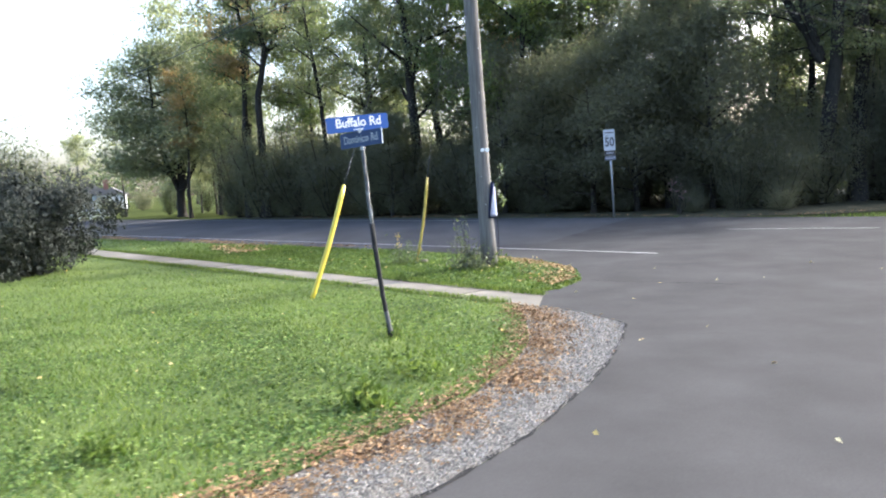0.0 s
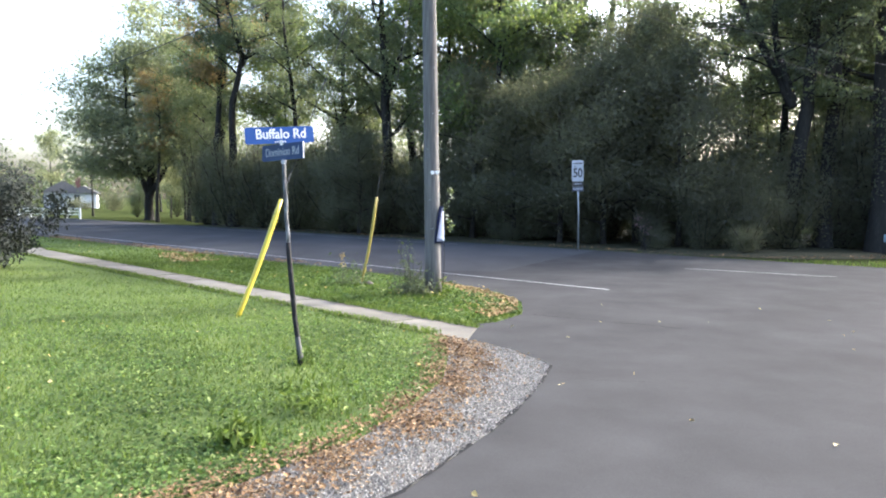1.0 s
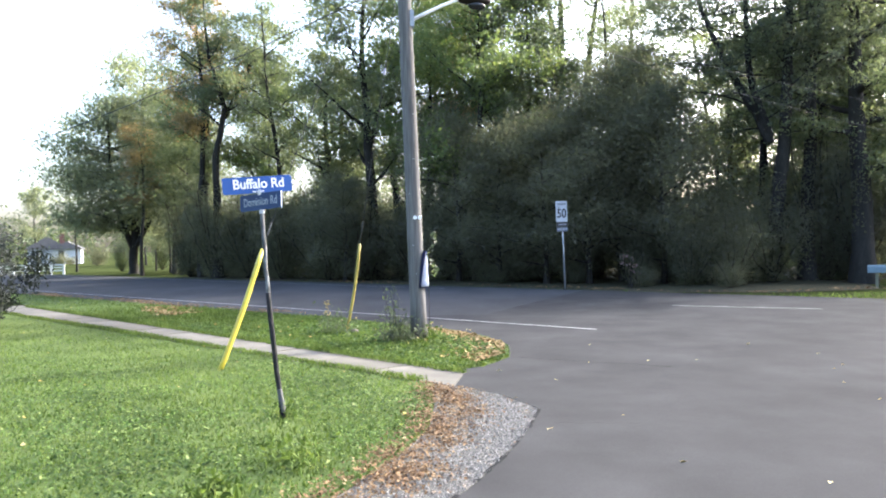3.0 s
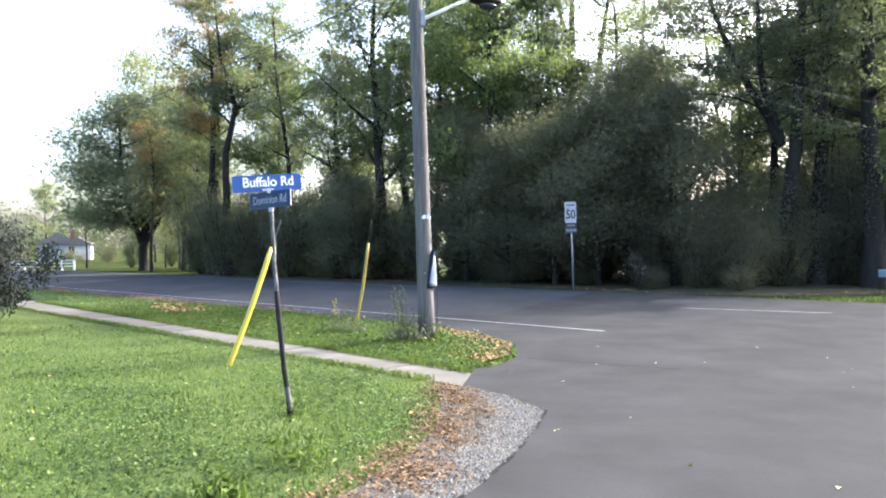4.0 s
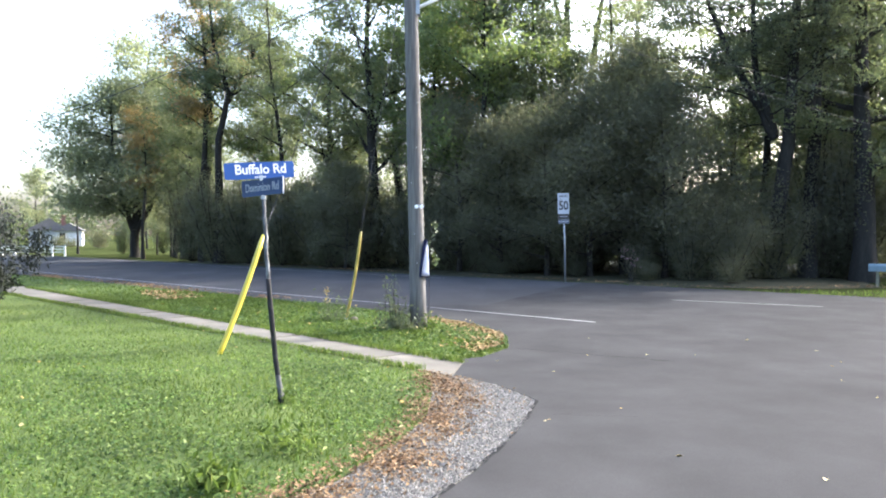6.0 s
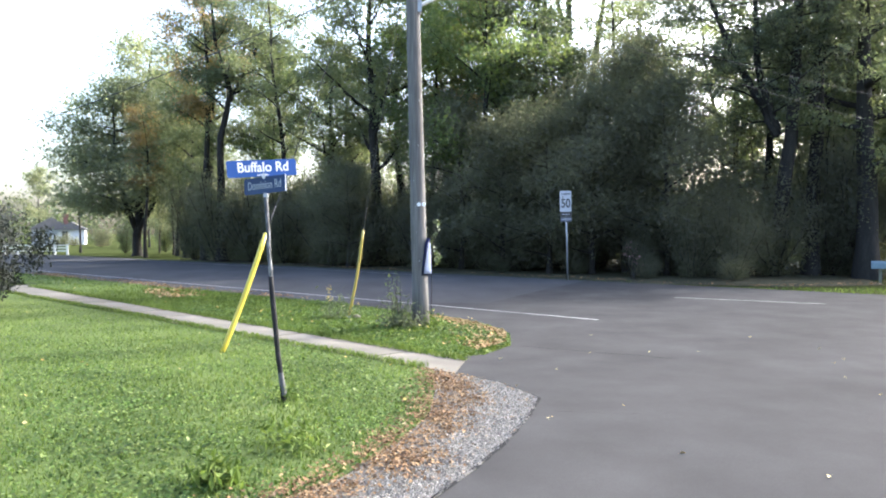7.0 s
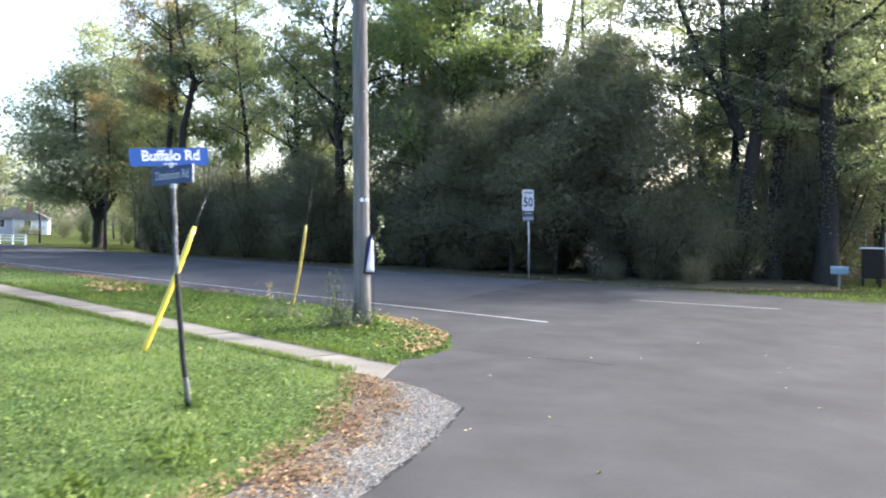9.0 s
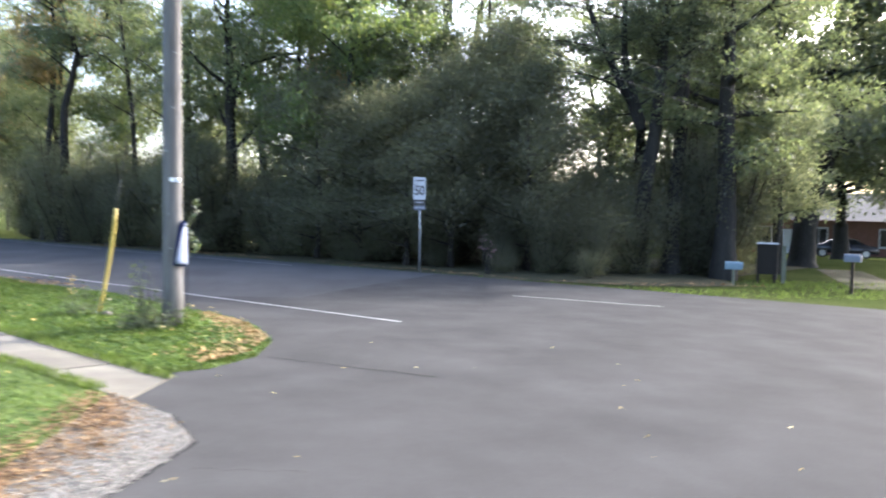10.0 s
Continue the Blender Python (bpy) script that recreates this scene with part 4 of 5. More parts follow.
face_yaw = math.degrees(math.atan2(0.294, 0.575))
tilt = 4.6
blade_m = pose(rel.x - 0.035, rel.y, rel.z + 0.235, 0, -tilt, face_yaw)
up = Matrix.Rotation(radians(90), 4, "X")
blade = part("blade", plate(0.65, 0.152, 0.004), M_BLUE, street, "blue street name blade with white lettering")
blade.matrix_local = blade_m
lettering("lettering", "Buffalo Rd", 0.124, M_WHITE, blade, Matrix.Translation((0.01, -0.003, 0.008)) @ up, sx=0.94)
for k in range(6):
    part("small_print", box(0.012, 0.001, 0.014, -0.045 + 0.018 * k, -0.002, -0.068), M_WHITE, blade)
blade2 = part("blade", plate(0.62, 0.152, 0.004), M_BLUE_SHADE_DIRT, street, "blue street name blade turned away, in shade")
blade2.matrix_local = pose(rel.x - 0.015, rel.y, rel.z + 0.08, 0, -2, face_yaw - 69)
part("end_clip", box(0.009, 0.008, 0.152, 0.312, 0, -0.076, 0.002), M_WHITE, blade2, "white edge of the blade")
lettering("lettering", "Dominion Rd", 0.108, M_GREYLETTER, blade2, Matrix.Translation((0.0, -0.003, 0.0)) @ up, sx=0.86, weight=0.01)
part("post_cap", box(0.044, 0.044, 0.05, 0, 0, -0.04, 0.008, Matrix.Translation(rel)), M_GALV, street)
part("cross_piece", box(0.03, 0.03, 0.05, 0, 0, 0.14, 0.006, Matrix.Translation(rel + Vector((-0.02, 0, 0)))), M_ALU, street)

FB = Vector((5.66, 26.75, 0.0))
speed = thing("speed_limit_sign", Matrix.Translation(FB), "white speed limit sign reading 50 on a thin steel post", "road sign")
tube("post", [Vector((0, 0, -0.1)), Vector((-0.03, 0, 1.4)), Vector((-0.09, 0.03, 2.9))], [0.03, 0.03, 0.03], M_GALV, speed, 8, "thin grey steel post")
sp_yaw = 14.0
sm = pose(-0.085, -0.035, 2.61, 0, -1.5, sp_yaw)
sp = part("plate", plate(0.415, 0.7, 0.004, 0.03), M_PLATE, speed, "white plate with black figures")
sp.matrix_local = sm
lettering("figures", "50", 0.42, M_BLACK, sp, Matrix.Translation((0, -0.003, -0.08)) @ up, sx=0.82)
for k in range(7):
    part("word_bar", box(0.03, 0.001, 0.05, -0.135 + 0.045 * k, -0.002, 0.22), M_BLACK, sp)
sp2 = part("tab", plate(0.41, 0.16, 0.004, 0.02), M_BLACK, speed, "black tab below the plate")
sp2.matrix_local = sm @ Matrix.Translation((0, 0, -0.435))
for k in range(4):
    part("word_bar", box(0.05, 0.001, 0.04, -0.105 + 0.07 * k, -0.002, -0.02), M_GREYLETTER, sp2)
sp3 = part("tab", plate(0.41, 0.16, 0.004, 0.02), M_TABGREY, speed, "dull dark grey tab below the plate")
sp3.matrix_local = sm @ Matrix.Translation((0, 0, -0.6))
for k in range(6):
    part("word_bar", box(0.04, 0.001, 0.06, -0.15 + 0.06 * k, -0.002, -0.03), M_GREYLETTER, sp3)


# ---- beside the road, past the wood ----
def mailbox(m, w, h, d, post_h, material, label, post=M_POSTWOOD):
    e = thing("mailbox", m, label, "mailbox", "roadside mailboxes")
    bm = bmesh.new()
    prof = [(-w / 2, 0), (w / 2, 0)] + [(w / 2 * math.cos(radians(a)), h - w / 2 + w / 2 * math.sin(radians(a))) for a in range(0, 181, 20)]
    f = bm.faces.new([bm.verts.new((x, -d / 2, z + post_h)) for x, z in prof])
    ex = bmesh.ops.extrude_face_region(bm, geom=[f])
    bmesh.ops.translate(bm, vec=(0, d, 0), verts=[g for g in ex["geom"] if isinstance(g, bmesh.types.BMVert)])
    bmesh.ops.recalc_face_normals(bm, faces=bm.faces[:])
    part("box", bm, material, e)
    part("post", box(0.08, 0.08, post_h + 0.1, 0, 0, -0.1, 0.008), post, e)
    part("flag", box(0.01, 0.12, 0.05, w / 2 + 0.012, 0, post_h + h * 0.5, 0.002), M_BRICK, e)
    return e


mailbox(pose(15.0, 24.55, 0, 0, 0, 62), 0.2, 0.24, 0.5, 0.44, M_PALEBLUE, "pale blue mailbox on a short post in the grass")
mailbox(pose(17.2, 22.15, 0, 0, 0, 40), 0.17, 0.22, 0.42, 0.85, M_MAILGREY, "grey rural mailbox on a thin dark post", M_BOXBROWN)
cab = thing("newspaper_box", pose(17.0, 26.1, 0, 0, 0, -28), "dark brown box on legs with a pale lid beside the drive", "cabinet")
part("body", box(0.6, 0.42, 0.98, 0, 0, 0.24, 0.02), M_BOXBROWN, cab)
part("lid", box(0.68, 0.5, 0.045, 0, 0, 1.22, 0.012), M_SIDING2, cab, "pale flat lid")
for x in (-0.25, 0.25):
    for y in (-0.16, 0.16):
        part("leg", box(0.07, 0.07, 0.27, x, y, -0.05, 0.006), M_BOXBROWN, cab)
gp = thing("wooden_post", pose(17.55, 26.0, 0, 0, 0, -28), "pale weathered wooden post beside the dark box", "post")
part("post", box(0.13, 0.13, 1.25, 0, 0, -0.1, 0.012), M_POSTWOOD, gp)
part("cap", box(0.15, 0.15, 0.03, 0, 0, 1.152, 0.006), M_POSTWOOD, gp)


def window_part(parent, x, y, z, w, h, face=-1):
    wdw = part("window", box(w + 0.16, 0.08, h + 0.16, x, y, z - 0.08, 0.01), M_SIDING2, parent, "white framed window")
    for i in range(2):
        part("pane", box(w / 2 - 0.05, 0.03, h - 0.06, x - w / 4 + i * w / 2, y + face * 0.04, z + 0.03), M_CARGLASS, wdw)
    part("sill", box(w + 0.24, 0.14, 0.05, x, y + face * 0.04, z - 0.13, 0.008), M_SIDING2, wdw)


def house(name, m, w, d, h, roof_h, wall, label, windows, chimney=None, ridge_along_x=True):
    e = thing(name, m, label, "house", "houses")
    part("wall", box(w, d, h), wall, e)
    bm = bmesh.new()
    o = 0.4
    if ridge_along_x:
        pr = [(-d / 2 - o, h - 0.12), (d / 2 + o, h - 0.12), (0, h + roof_h)]
        a, b = [bm.verts.new((-w / 2 - o, y, z)) for y, z in pr], [bm.verts.new((w / 2 + o, y, z)) for y, z in pr]
    else:
        pr = [(-w / 2 - o, h - 0.12), (w / 2 + o, h - 0.12), (0, h + roof_h)]
        a, b = [bm.verts.new((x, -d / 2 - o, z)) for x, z in pr], [bm.verts.new((x, d / 2 + o, z)) for x, z in pr]
    bm.faces.new(a), bm.faces.new(b)
    for i in range(3):
        bm.faces.new((a[i], a[(i + 1) % 3], b[(i + 1) % 3], b[i]))
    bmesh.ops.recalc_face_normals(bm, faces=bm.faces[:])
    roof = part("roof", bm, M_ROOF, e, "grey shingle roof")
    if chimney:
        part("chimney", box(0.7, 0.6, roof_h + 0.7, chimney[0], chimney[1], h - 0.2, 0.02), M_BRICK, roof, "red brick chimney")
    for x, z, ww, hh in windows:
        window_part(e, x, -d / 2 - 0.04, z, ww, hh)
    dr = part("door", box(1.0, 0.08, 2.05, windows[0][0] + 1.9, -d / 2 - 0.04, 0, 0.01), M_SIDING2, e, "white front door")
    part("handle", box(0.04, 0.05, 0.12, windows[0][0] + 2.25, -d / 2 - 0.1, 1.0, 0.01), M_CHROME, dr)
    return e


house("house", pose(-53.4, 115.5, 0, 0, 0, 26), 5.0, 7, 2.3, 1.6, M_SIDING, "small grey house with a shingle roof behind a fence", [(-1.5, 0.9, 0.9, 1.1), (1.4, 0.9, 0.9, 1.1)], (2.0, 0.6), False)
house("house", pose(-50.0, 115, 0, 0, 0, 20), 3.4, 6, 2.2, 1.0, M_SIDING2, "small white house among trees", [(-0.8, 0.8, 0.8, 1.1)], None, False)
house("house", pose(47, 66, 0, 0, 0, -32), 15, 9, 3.0, 2.4, M_BRICK, "low red brick house with white windows behind trees", [(-5.5, 0.8, 1.6, 1.4), (-1.0, 0.8, 1.2, 1.4), (4.5, 0.8, 2.0, 1.4)], None)

fence = thing("fence", pose(-28.3, 59.1, 0, 0, 0, 2) @ Matrix.Diagonal((1, 1, 0.62, 1)), "white wooden rail fence in front of the grey house", "fence")
for i in range(7):
    part("post", box(0.12, 0.12, 1.25, -2.7 + 0.9 * i, 0, -0.1, 0.01), M_FENCE, fence)
for z in (0.35, 0.7, 1.02):
    part("rail", box(5.6, 0.04, 0.13, 0, -0.08, z, 0.008), M_FENCE, fence)


def parked_car(m, label):
    e = thing("car", m, label, "car")
    prof = [(-2.3, 0.32), (-2.28, 0.75), (-1.95, 0.92), (-1.4, 1.0), (-0.75, 1.42), (0.6, 1.45), (1.35, 1.02), (2.05, 0.88), (2.28, 0.68), (2.3, 0.34)]
    bm = bmesh.new()
    f = bm.faces.new([bm.verts.new((x, -0.86, z)) for x, z in prof])
    ex = bmesh.ops.extrude_face_region(bm, geom=[f])
    bmesh.ops.translate(bm, vec=(0, 1.72, 0), verts=[g for g in ex["geom"] if isinstance(g, bmesh.types.BMVert)])
    for v in bm.verts:
        if v.co.z > 1.2:
            v.co.y *= 0.8
    bmesh.ops.recalc_face_normals(bm, faces=bm.faces[:])
    bmesh.ops.bevel(bm, geom=bm.edges[:], offset=0.05, segments=3, affect="EDGES")
    part("body", bm, M_CARPAINT, e, smooth=True)
    for side in (-1, 1):
        bm = bmesh.new()
        q = [bm.verts.new((x, side * y, z)) for x, y, z in ((-1.2, 0.87, 1.0), (1.15, 0.87, 1.02), (0.6, 0.735, 1.38), (-0.7, 0.735, 1.36))]
        bm.faces.new(q)
        bmesh.ops.solidify(bm, geom=bm.faces[:], thickness=0.01)
        part("side_window", bm, M_CARGLASS, e)
        for x in (-1.4, 1.42):
            bm = bmesh.new()
            bmesh.ops.create_cone(bm, cap_ends=True, segments=20, radius1=0.33, radius2=0.33, depth=0.2)
            bm.transform(Matrix.Translation((x, side * 0.8, 0.33)) @ Matrix.Rotation(radians(90), 4, "X"))
            wheel = part("wheel", bm, M_RUBBER, e)
            bm = bmesh.new()
            bmesh.ops.create_cone(bm, cap_ends=True, segments=16, radius1=0.21, radius2=0.19, depth=0.03)
            bm.transform(Matrix.Translation((x, side * 0.905, 0.33)) @ Matrix.Rotation(radians(90), 4, "X"))
            part("rim", bm, M_ALU, wheel)
        part("headlight", box(0.06, 0.3, 0.14, 2.24, side * 0.62, 0.62, 0.02), M_CHROME, e)
    return e


parked_car(pose(40.5, 55.0, 0, 0, 0, 150), "dark parked car with bright chrome beside the brick house")
drive = [(18.7, 24.2), (20.2, 23.4), (27.5, 35.5), (25.8, 36.5)]
ngon("drive", drive, -0.03, M_WOODFLOOR, "brown dirt drive across the grass")

# made-up shrub of pink dots, standing in for sunlit glimpses through the wood
S_PINK = make_shrub("flowering_shrub", 61, 1.35, 0.42, 70, 0.065, M_GLIMPSE, "sparse pink dots on stems, added for sunlit glimpses through the wood", stems=7, low=0.5)
S_PINK.matrix_world = put(S_PINK, 7.75, 26.3, 0, 0, 0.98)


# ---- grass blades, gravel, leaves ----
def scatter(poly, count, rng, weight=None):
    xs, ys = np.array(poly).T
    out = np.zeros((0, 2))
    while len(out) < count:
        x, y = rng.uniform(xs.min(), xs.max(), count), rng.uniform(ys.min(), ys.max(), count)
        ok = inside(poly, x, y)
        if weight is not None:
            ok &= rng.random(count) < weight(x, y)
        out = np.concatenate([out, np.stack([x, y], 1)[ok]])
    return out[:count]


def blades(name, poly, count, seed, height_fn, tall, width, label, weight=None):
    rng = np.random.default_rng(seed)
    p = scatter(poly, count, rng, weight)
    d, _, _ = nearest(poly, p[:, 0], p[:, 1])
    z = height_fn(p[:, 0], p[:, 1], d)
    a = rng.uniform(0, 2 * np.pi, count)
    patch = 0.75 + 0.35 * np.clip(wave(p[:, 0] * 1.7, p[:, 1] * 1.7) + 0.3, -0.6, 1)
    h = tall * rng.uniform(0.5, 1.3, count) * patch
    w = width * rng.uniform(0.7, 1.4, count)
    base = np.stack([p[:, 0], p[:, 1], z - 0.01], 1)
    side = np.stack([np.cos(a), np.sin(a), np.zeros(count)], 1) * w[:, None] * 0.5
    lean = np.stack([rng.normal(size=count), rng.normal(size=count), np.zeros(count)], 1) * h[:, None] * 0.45
    tip = base + lean + np.stack([np.zeros(count), np.zeros(count), h + 0.01], 1)
    v = np.stack([base - side, base + side, tip], 1).reshape(-1, 3)
    return tagged(arrays(name, v, np.arange(3 * count).reshape(count, 3), M_BLADE), label, "grass", "", "stuff")


def near_weight(x, y):
    return np.clip(1.5 - np.hypot(x - 0.8, y - 0.7) / 14, 0.12, 1) * (x > -13)


blades("grass", near_lawn, 150000, 1, lawn_height, 0.045, 0.011, "short mown green grass blades of the lawn", near_weight)
blades("verge_grass", verge_poly, 52000, 2, verge_height, 0.075, 0.013, "longer unmown grass on the verge", lambda x, y: np.clip(1.6 - np.hypot(x - 0.8, y - 12) / 9, 0.1, 1))
def clover(poly, count, size, height_fn, seed, weight, label):
    rng = np.random.default_rng(seed)
    p = scatter(poly, count, rng, weight)
    d, _, _ = nearest(poly, p[:, 0], p[:, 1])
    cz = height_fn(p[:, 0], p[:, 1], d) + rng.uniform(0.3, 1.3, count) * size
    a = rng.uniform(0, 6.28, count)
    ld, ls = np.stack([np.cos(a), np.sin(a), rng.normal(size=count) * 0.35], 1), np.stack([-np.sin(a), np.cos(a), rng.normal(size=count) * 0.35], 1)
    sz = size * rng.uniform(0.5, 1.5, (count, 1))
    c = np.concatenate([p, cz[:, None]], 1)
    v = np.stack([c - ld * sz * 0.5, c + ls * sz * 0.42, c + ld * sz * 0.5, c - ls * sz * 0.42], 1).reshape(-1, 3)
    tagged(arrays("clover", v, np.arange(len(v)).reshape(-1, 4), M_CLOVER), label, "clover", "", "stuff")


clover(near_lawn, 80000, 0.025, lawn_height, 91, lambda x, y: np.clip(1.35 - np.hypot(x - 0.8, y - 0.7) / 9.5, 0.03, 1) * np.clip(0.55 + 0.9 * wave(x * 1.9 + 2, y * 1.9), 0.12, 1), "low clover and broad-leaved weeds growing through the lawn")
clover(verge_poly, 19000, 0.04, verge_height, 92, lambda x, y: np.clip(1.7 - np.hypot(x - 0.4, y - 12.6) / 4, 0.02, 1) * np.clip(0.6 + 0.9 * wave(x * 3.1, y * 3.1), 0.1, 1), "leafy low weeds among the grass of the verge")
for k, off in enumerate((0.02, WALK_W - 0.14)):
    a = WALK_A + WALK_N * (off - 0.06)
    strip = [tuple((a + WALK_DIR * 0.2)[:2]), tuple((a + WALK_DIR * 18 - WALK_N * (0.54 if k == 0 else 0.1))[:2]), tuple((a + WALK_DIR * 18 + WALK_N * (0.16 - (0.54 if k == 0 else 0.1)))[:2]), tuple((a + WALK_DIR * 0.2 + WALK_N * 0.16)[:2])]
    blades("path_edge_grass", strip, 7000, 5 + k, lambda x, y, d: 0.03 + 0 * x, 0.06, 0.012, "grass creeping over the edge of the pavement")
far_strip = [plan(22.5, -42), plan(22.6, -6), (17.5, 20.4), (22, 21.0), (22, 27), (16.2, 27), (15.2, 22.6), plan(23.1, -9), plan(23.2, -42)]
blades("roadside_grass", far_strip, 4000, 9, lambda x, y, d: -0.04 + 0 * x, 0.09, 0.02, "rough grass along the far side of the road")


def weeds(x, y, z, count, radius, size, seed, material=M_BLADE, upright=0.6):
    rng = np.random.default_rng(seed)
    pos = np.stack([rng.normal(size=count) * radius * 0.5 + x, rng.normal(size=count) * radius * 0.5 + y, z + np.abs(rng.normal(size=count)) * radius * upright], 1)
    return leaf_arrays(pos, np.zeros((count, 3)) + np.array([0, 0, 1.2]), size, rng, 0.2, 0.35)


def weed_clump(x, y, z, count, radius, size, seed, label, material, upright=0.6):
    lv, lf = weeds(0, 0, 0, count, radius, size, seed, material, upright)
    ob = arrays("weed_clump", lv, lf, material)
    ob.location = (x, y, z)
    return tagged(ob, label, "weeds", "", "stuff")


weed_clump(-0.41, 7.84, 0.0, 110, 0.13, 0.055, 1, "green weeds round the foot of the sign post", M_BLADE)
weed_clump(0.52, 12.85, 0.05, 800, 0.34, 0.075, 2, "dark green weeds round the foot of the pole", L_DARK, 0.5)
tall = thing("tall_weed", pose(0.4, 13.0, 0.05), "tall leggy weed with small dark leaves beside the pole", "weed")
rnd, rng = random.Random(71), np.random.default_rng(71)
pos = []
for k in range(9):
    foot = Vector((rnd.uniform(-0.2, 0.22), rnd.uniform(-0.12, 0.12), -0.04))
    tip = foot + Vector((rnd.uniform(-0.12, 0.1), rnd.uniform(-0.08, 0.08), rnd.uniform(0.4, 1.0)))
    mid = foot.lerp(tip, 0.5) + Vector((rnd.uniform(-0.05, 0.05), 0, 0))
    tube("stalk", [foot, mid, tip], [0.005, 0.004, 0.002], M_BARK, tall, 5)
    pos += [tuple((foot.lerp(mid, 2 * q) if q < 0.5 else mid.lerp(tip, 2 * q - 1)) + Vector((rnd.gauss(0, 0.035), rnd.gauss(0, 0.035), 0))) for q in (rnd.random() ** 0.7 for i in range(26))]
lv, lf = leaf_arrays(np.array(pos), np.zeros((len(pos), 3)) + np.array([0, 0, 0.6]), 0.052, rng, 0.2, 0.45)
tagged(arrays("foliage", lv, lf, L_GREY, tall), kind="stuff")
weed_clump(0.97, 12.86, 0.05, 200, 0.2, 0.07, 4, "green weeds round the foot of the pole", M_BLADE, 0.5)
weed_clump(-0.5, 14.1, 0.08, 160, 0.25, 0.07, 5, "pale weeds round the foot of the guy wire", L_GREY, 0.8)
weed_clump(-0.75, 14.0, 0.08, 160, 0.22, 0.07, 6, "pale weeds in the verge", L_GREY, 0.8)
weed_clump(-0.4, 5.4, 0.0, 200, 0.17, 0.09, 7, "broad-leaved green weeds at the lawn's edge", M_BLADE, 0.5)
weed_clump(-1.9, 4.6, 0.0, 130, 0.18, 0.07, 8, "broad-leaved green weeds in the lawn", M_BLADE, 0.4)
weed_clump(-0.1, 6.2, 0.0, 260, 0.3, 0.065, 9, "green weeds in the lawn", M_BLADE, 0.4)
bm = bmesh.new()
bmesh.ops.create_icosphere(bm, subdivisions=2, radius=0.1)
for q in bm.verts:
    q.co = Vector((q.co.x * 0.9, q.co.y * 0.7, q.co.z * 0.5)) * (1 + 0.18 * noise.noise(q.co * 14))
st = tagged(part("stone", bm, M_CONCRETE, None, smooth=True), "pale rounded stone beside the guy wire", "stone")
st.location = (-0.33, 14.1, 0.09)
stalk = thing("dry_weed", pose(-0.78, 14.0, 0.08), "tall dry weed stalk with a pale seed head", "weed")
tube("stalk", [(0, 0, -0.05), (0.02, 0, 0.25), (0.0, 0.01, 0.52)], [0.006, 0.005, 0.003], M_POSTWOOD, stalk, 5)
rng = np.random.default_rng(12)
lv, lf = leaf_arrays(np.stack([rng.normal(size=40) * 0.03, rng.normal(size=40) * 0.03, rng.uniform(0.3, 0.58, 40)], 1), np.zeros((40, 3)), 0.035, rng)
tagged(arrays("seed_head", lv, lf, M_YELLOWLEAF, stalk), kind="stuff")
# leafy vine on the pole beside the sheet
rng = np.random.default_rng(44)
t = rng.random(52)
pos = np.stack([0.22 + 0.05 * np.sin(t * 9) + rng.normal(size=52) * 0.02, rng.normal(size=52) * 0.03 - 0.02, 1.0 + t * 0.75], 1)
lv, lf = leaf_arrays(pos, np.zeros((52, 3)) + np.array([0.8, -0.3, 0.5]), 0.055, rng, 0.2, 0.6)
vine = thing("climbing_vine", Matrix.Translation(POLE), "thin green leafy vine climbing the pole", "vine")
tagged(arrays("foliage", lv, lf, L_GREY, vine), kind="stuff")
tube("stem", [(0.15, 0.02, 0.0), (0.165, -0.02, 0.6), (0.16, 0.0, 1.1), (0.21, -0.02, 1.5), (0.19, -0.02, 1.75)], [0.005] * 5, M_BARK, vine, 5)

# gravel stones
rng = np.random.default_rng(8)
cnt = 38000
p = scatter(gravel_poly, cnt, rng, lambda x, y: np.clip(nearest(LAWN_EDGE[::-1] + LAWN_EDGE, x, y)[0] / 0.45, 0.3, 1) * np.where(y > 2.5, 1, 0.45) * (y > -2.5))
d, _, _ = nearest(gravel_poly, p[:, 0], p[:, 1])
z = gravel_height(p[:, 0], p[:, 1], d)
octa = np.array([(1, 0, -0.3), (0, 1, -0.3), (-1, 0, -0.3), (0, -1, -0.3), (0.15, 0.1, 0.9)])
tri = np.array([(0, 1, 4), (1, 2, 4), (2, 3, 4), (3, 0, 4)])
s = rng.uniform(0.0035, 0.0105, (cnt, 1, 1)) * rng.uniform(0.7, 1.3, (cnt, 5, 3))
a = rng.uniform(0, 6.28, cnt)
rot = np.stack([np.stack([np.cos(a), -np.sin(a), 0 * a], 1), np.stack([np.sin(a), np.cos(a), 0 * a], 1), np.stack([0 * a, 0 * a, 1 + 0 * a], 1)], 1)
v = np.einsum("nij,nkj->nki", rot, octa[None] * s) + np.concatenate([p, (z + 0.004)[:, None]], 1)[:, None, :]
f = (tri[None] + 5 * np.arange(cnt)[:, None, None]).reshape(-1, 3)
tagged(arrays("gravel", v.reshape(-1, 3), f, M_STONE), "loose grey crushed stones of the road shoulder", "gravel", "", "stuff")


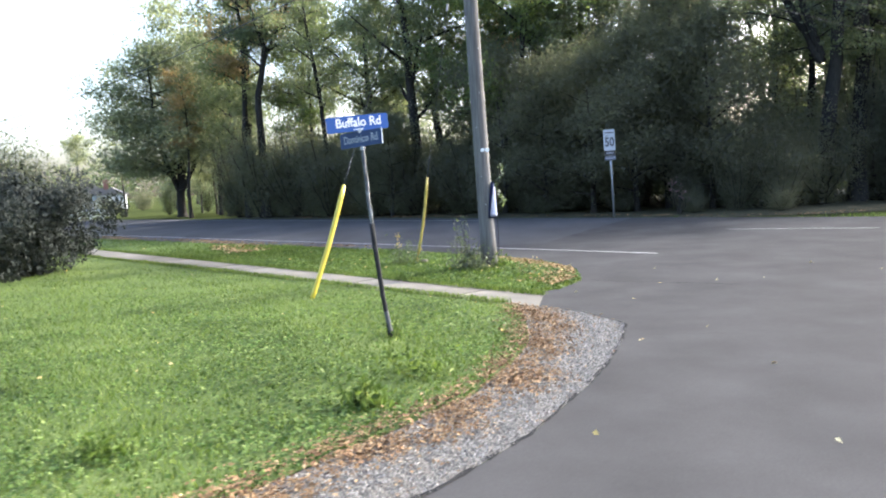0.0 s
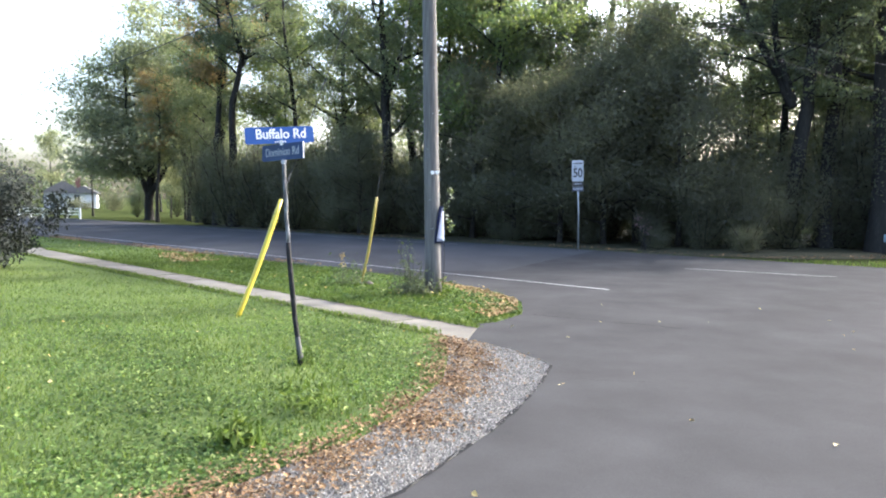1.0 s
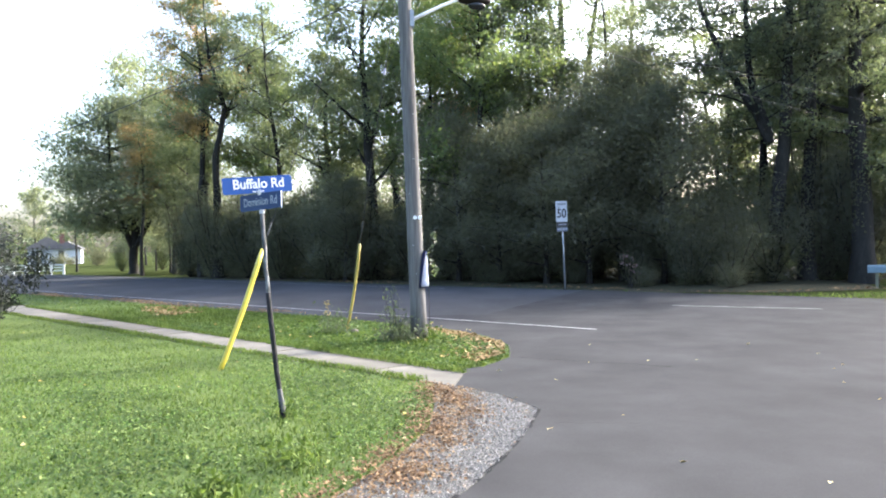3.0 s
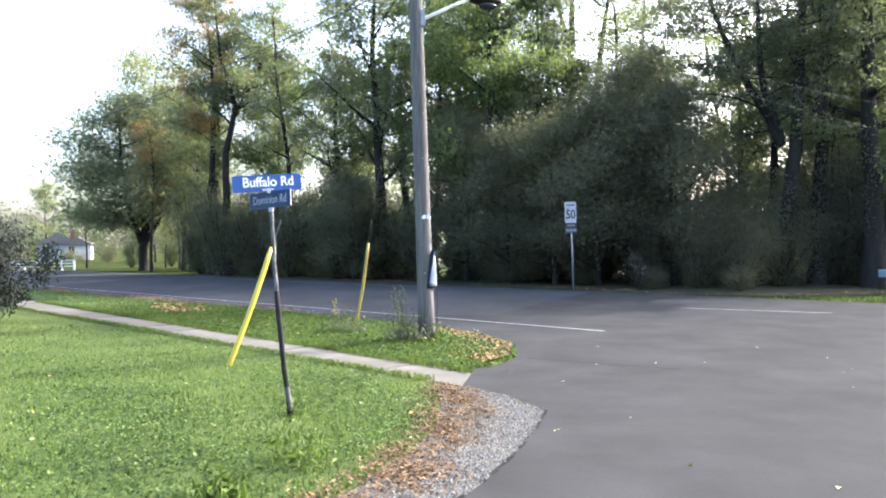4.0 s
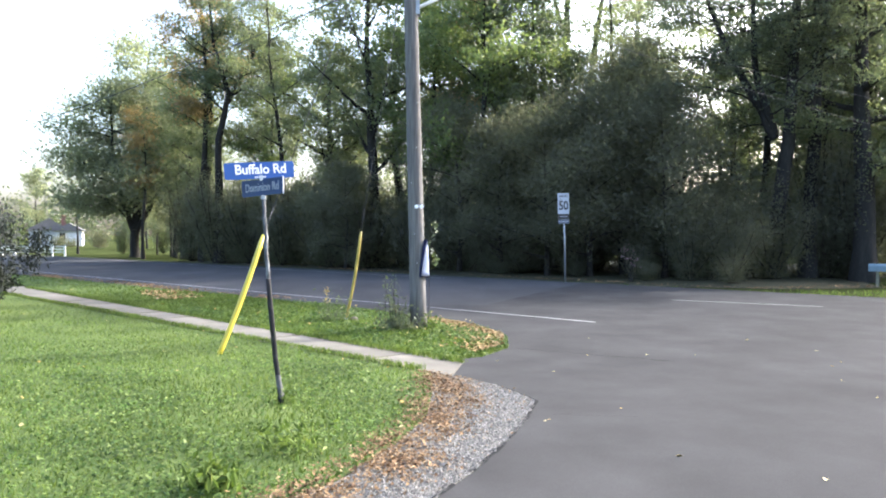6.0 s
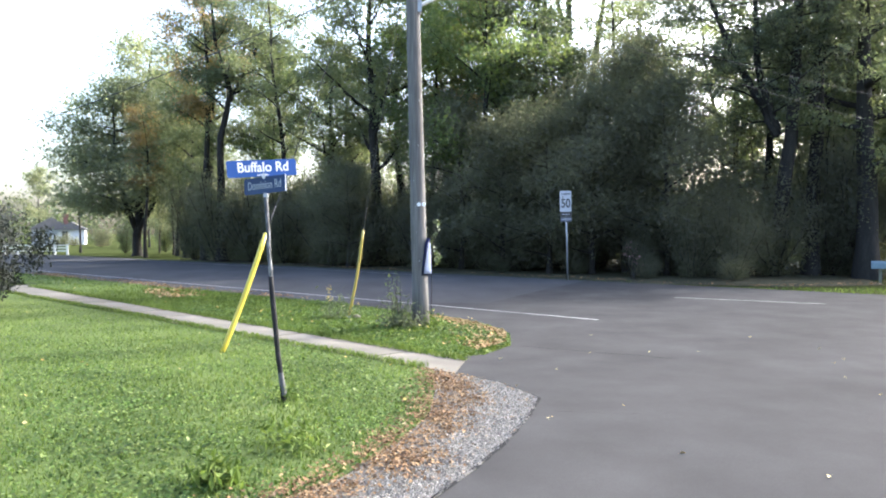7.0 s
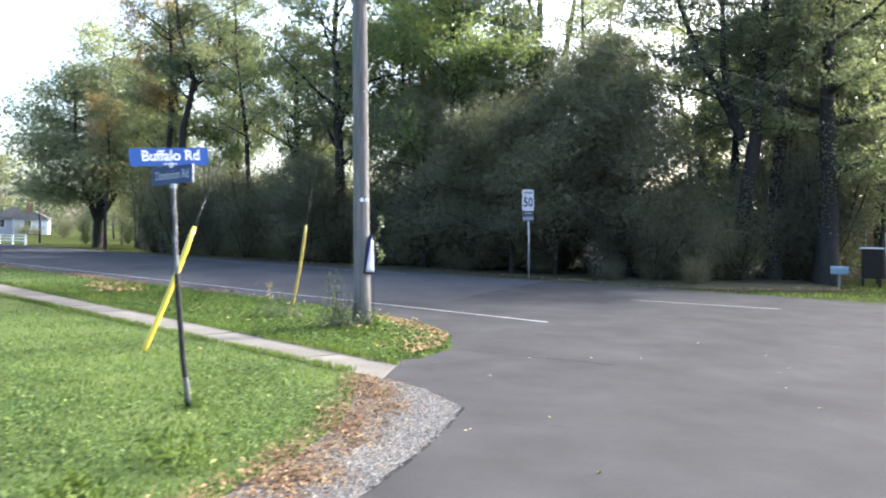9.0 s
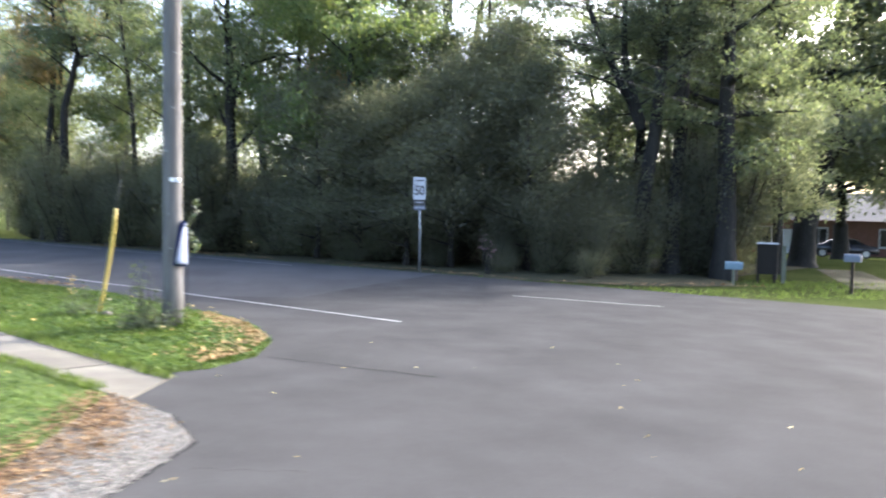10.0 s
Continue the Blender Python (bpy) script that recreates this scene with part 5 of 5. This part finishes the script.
def fallen(name, p, z, size, material, label, seed):
    rng = np.random.default_rng(seed)
    n = len(p)
    a = rng.uniform(0, 6.28, n)
    d = np.stack([np.cos(a), np.sin(a), rng.normal(size=n) * 0.3], 1)
    side = np.stack([-np.sin(a), np.cos(a), rng.normal(size=n) * 0.3], 1)
    s = size * rng.uniform(0.55, 1.4, (n, 1))
    c = np.concatenate([p, (z + rng.uniform(0.008, 0.025, n))[:, None]], 1)
    lift = np.array([0, 0, 1.0]) * s * rng.uniform(0.03, 0.24, (n, 1))
    v = np.stack([c - d * s * 0.5, c - d * s * 0.1 + side * s * 0.36 + lift, c + d * s * 0.5, c - d * s * 0.1 - side * s * 0.36 + lift], 1).reshape(-1, 3)
    v[:, 2] = np.maximum(v[:, 2], np.repeat(z, 4) + 0.004)
    return tagged(arrays(name, v, np.arange(4 * n).reshape(n, 4), material), label, "leaves", "", "stuff")


rng = np.random.default_rng(21)
wide = [(x - 0.45, y + 0.1) for x, y in LAWN_EDGE] + GRAVEL_TOP[::-1] + EDGE[::-1]


def litter(x, y):
    d = nearest(LAWN_EDGE + [(x - 0.001, y) for x, y in LAWN_EDGE[::-1]], x, y)[0]
    out = inside(gravel_poly, x, y)
    d = np.where(out, d - 0.12, -0.08 - d)
    return np.where(y > 2.3, 1, 0.4) * (y > -2.5) * np.exp(-(np.where(d > 0, np.maximum(d - 0.06 - 0.16 * wave(x * 3.4 + 2, y * 3.4), 0), d) / 0.2) ** 2) * np.clip(0.62 + 0.6 * wave(x * 5.3, y * 5.3), 0.2, 1) + 0.016 * out


p = scatter(wide, 18000, rng, litter)
fallen("leaf_litter", p, np.where(inside(gravel_poly, p[:, 0], p[:, 1]), 0.016, 0.034), 0.026, M_DRYLEAF, "dry brown fallen leaves along the gravel", 1)
p = scatter([(1.5, 10.5), (1.95, 11.2), (2.05, 12.3), (1.68, 13.5), (1.0, 14.7), (0.6, 14.3), (1.1, 13.2), (1.2, 12.2), (1.0, 11.0)], 1250, rng, lambda x, y: np.exp(-(nearest(verge_poly, x, y)[0] / 0.3) ** 2) * np.clip(0.6 + 0.6 * wave(x * 4, y * 4), 0.1, 1) + 0.04)
fallen("leaf_litter", p, verge_height(p[:, 0], p[:, 1], nearest(verge_poly, p[:, 0], p[:, 1])[0]) + 0.045, 0.045, M_PATCHLEAF, "dry yellow-brown leaves round the tip of the verge", 2)
p = scatter([(-6.4, 20.9), (-4.9, 20.5), (-4.1, 18.6), (-4.9, 18.0), (-5.7, 19.1)], 380, rng, lambda x, y: np.clip(0.5 + wave(x * 3, y * 3), 0.1, 1))
fallen("leaf_litter", p, np.full(len(p), 0.1), 0.07, M_PATCHLEAF, "patch of yellow-brown fallen leaves on the verge", 3)
p = scatter([plan(10.9, -15), plan(11.64, -14), plan(11.64, -30), plan(10.9, -30)], 1500, rng, lambda x, y: np.clip(0.35 + wave(x * 2, y * 2), 0.1, 1))
fallen("leaf_litter", p, np.full(len(p), 0.1), 0.05, M_DRYLEAF, "brown leaves strewn along the road edge of the verge", 7)
p = scatter(verge_poly, 80, rng, lambda x, y: np.clip(1.6 - np.hypot(x - 0.8, y - 12.4) / 4, 0.05, 1))
fallen("verge_leaves", p, np.full(len(p), 0.12), 0.05, M_YELLOWLEAF, "scattered yellow and brown leaves on the verge", 6)
p = scatter(near_lawn, 110, rng, near_weight)
fallen("lawn_leaves", p, np.full(len(p), 0.03), 0.045, M_YELLOWLEAF, "scattered yellow fallen leaves on the lawn", 4)
p = np.array([(3.33, 12.27), (2.94, 10.53), (2.31, 9.33), (3.7, 10.54), (4.31, 10.51), (5.59, 11.96), (6.01, 10.77), (5.89, 9.95), (5.24, 8.73), (2.62, 6.02), (3.35, 5.46), (1.89, 7.11), (1.75, 10.05), (2.58, 7.46), (1.01, 4.59), (2.25, 4.27), (5.64, 9.68), (5.11, 7.88), (4.93, 7.37), (6.42, 8.13), (5.81, 7.06), (1.85, 7.06)])
fallen("road_leaves", p, np.full(len(p), -0.002), 0.036, M_YELLOWLEAF, "few pale fallen leaves on the asphalt", 5)
p = scatter([plan(22.75, -34), plan(22.8, -9), (15.5, 22.9), (16.0, 24.6), plan(23.6, -9), plan(23.6, -34)], 700, rng, lambda x, y: np.clip(0.4 + 0.8 * wave(x * 1.5, y * 1.5), 0.1, 1))
fallen("roadside_leaves", p, np.full(len(p), 0.03), 0.075, M_DRYLEAF, "dry leaves and straw along the wood's edge", 8)
for k, (xa, ya, xb, yb) in enumerate(((1.95, 7.28, 2.65, 7.2), (6.2, 12.4, 7.4, 12.0))):
    v, f = [], []
    for i in range(11):
        q = Vector((xa, ya, 0.0085)).lerp(Vector((xb, yb, 0.0085)), i / 10) + Vector((0, rnd.uniform(-0.03, 0.03), 0))
        w = rnd.uniform(0.001, 0.004)
        v += [(q.x, q.y + w, q.z), (q.x, q.y - w, q.z)]
        if i:
            f.append((2 * i - 2, 2 * i - 1, 2 * i + 1, 2 * i))
    tagged(arrays("road_crack", v, f, M_TAR_SHADE), "fine dark crack in the asphalt", "", "", "structure")
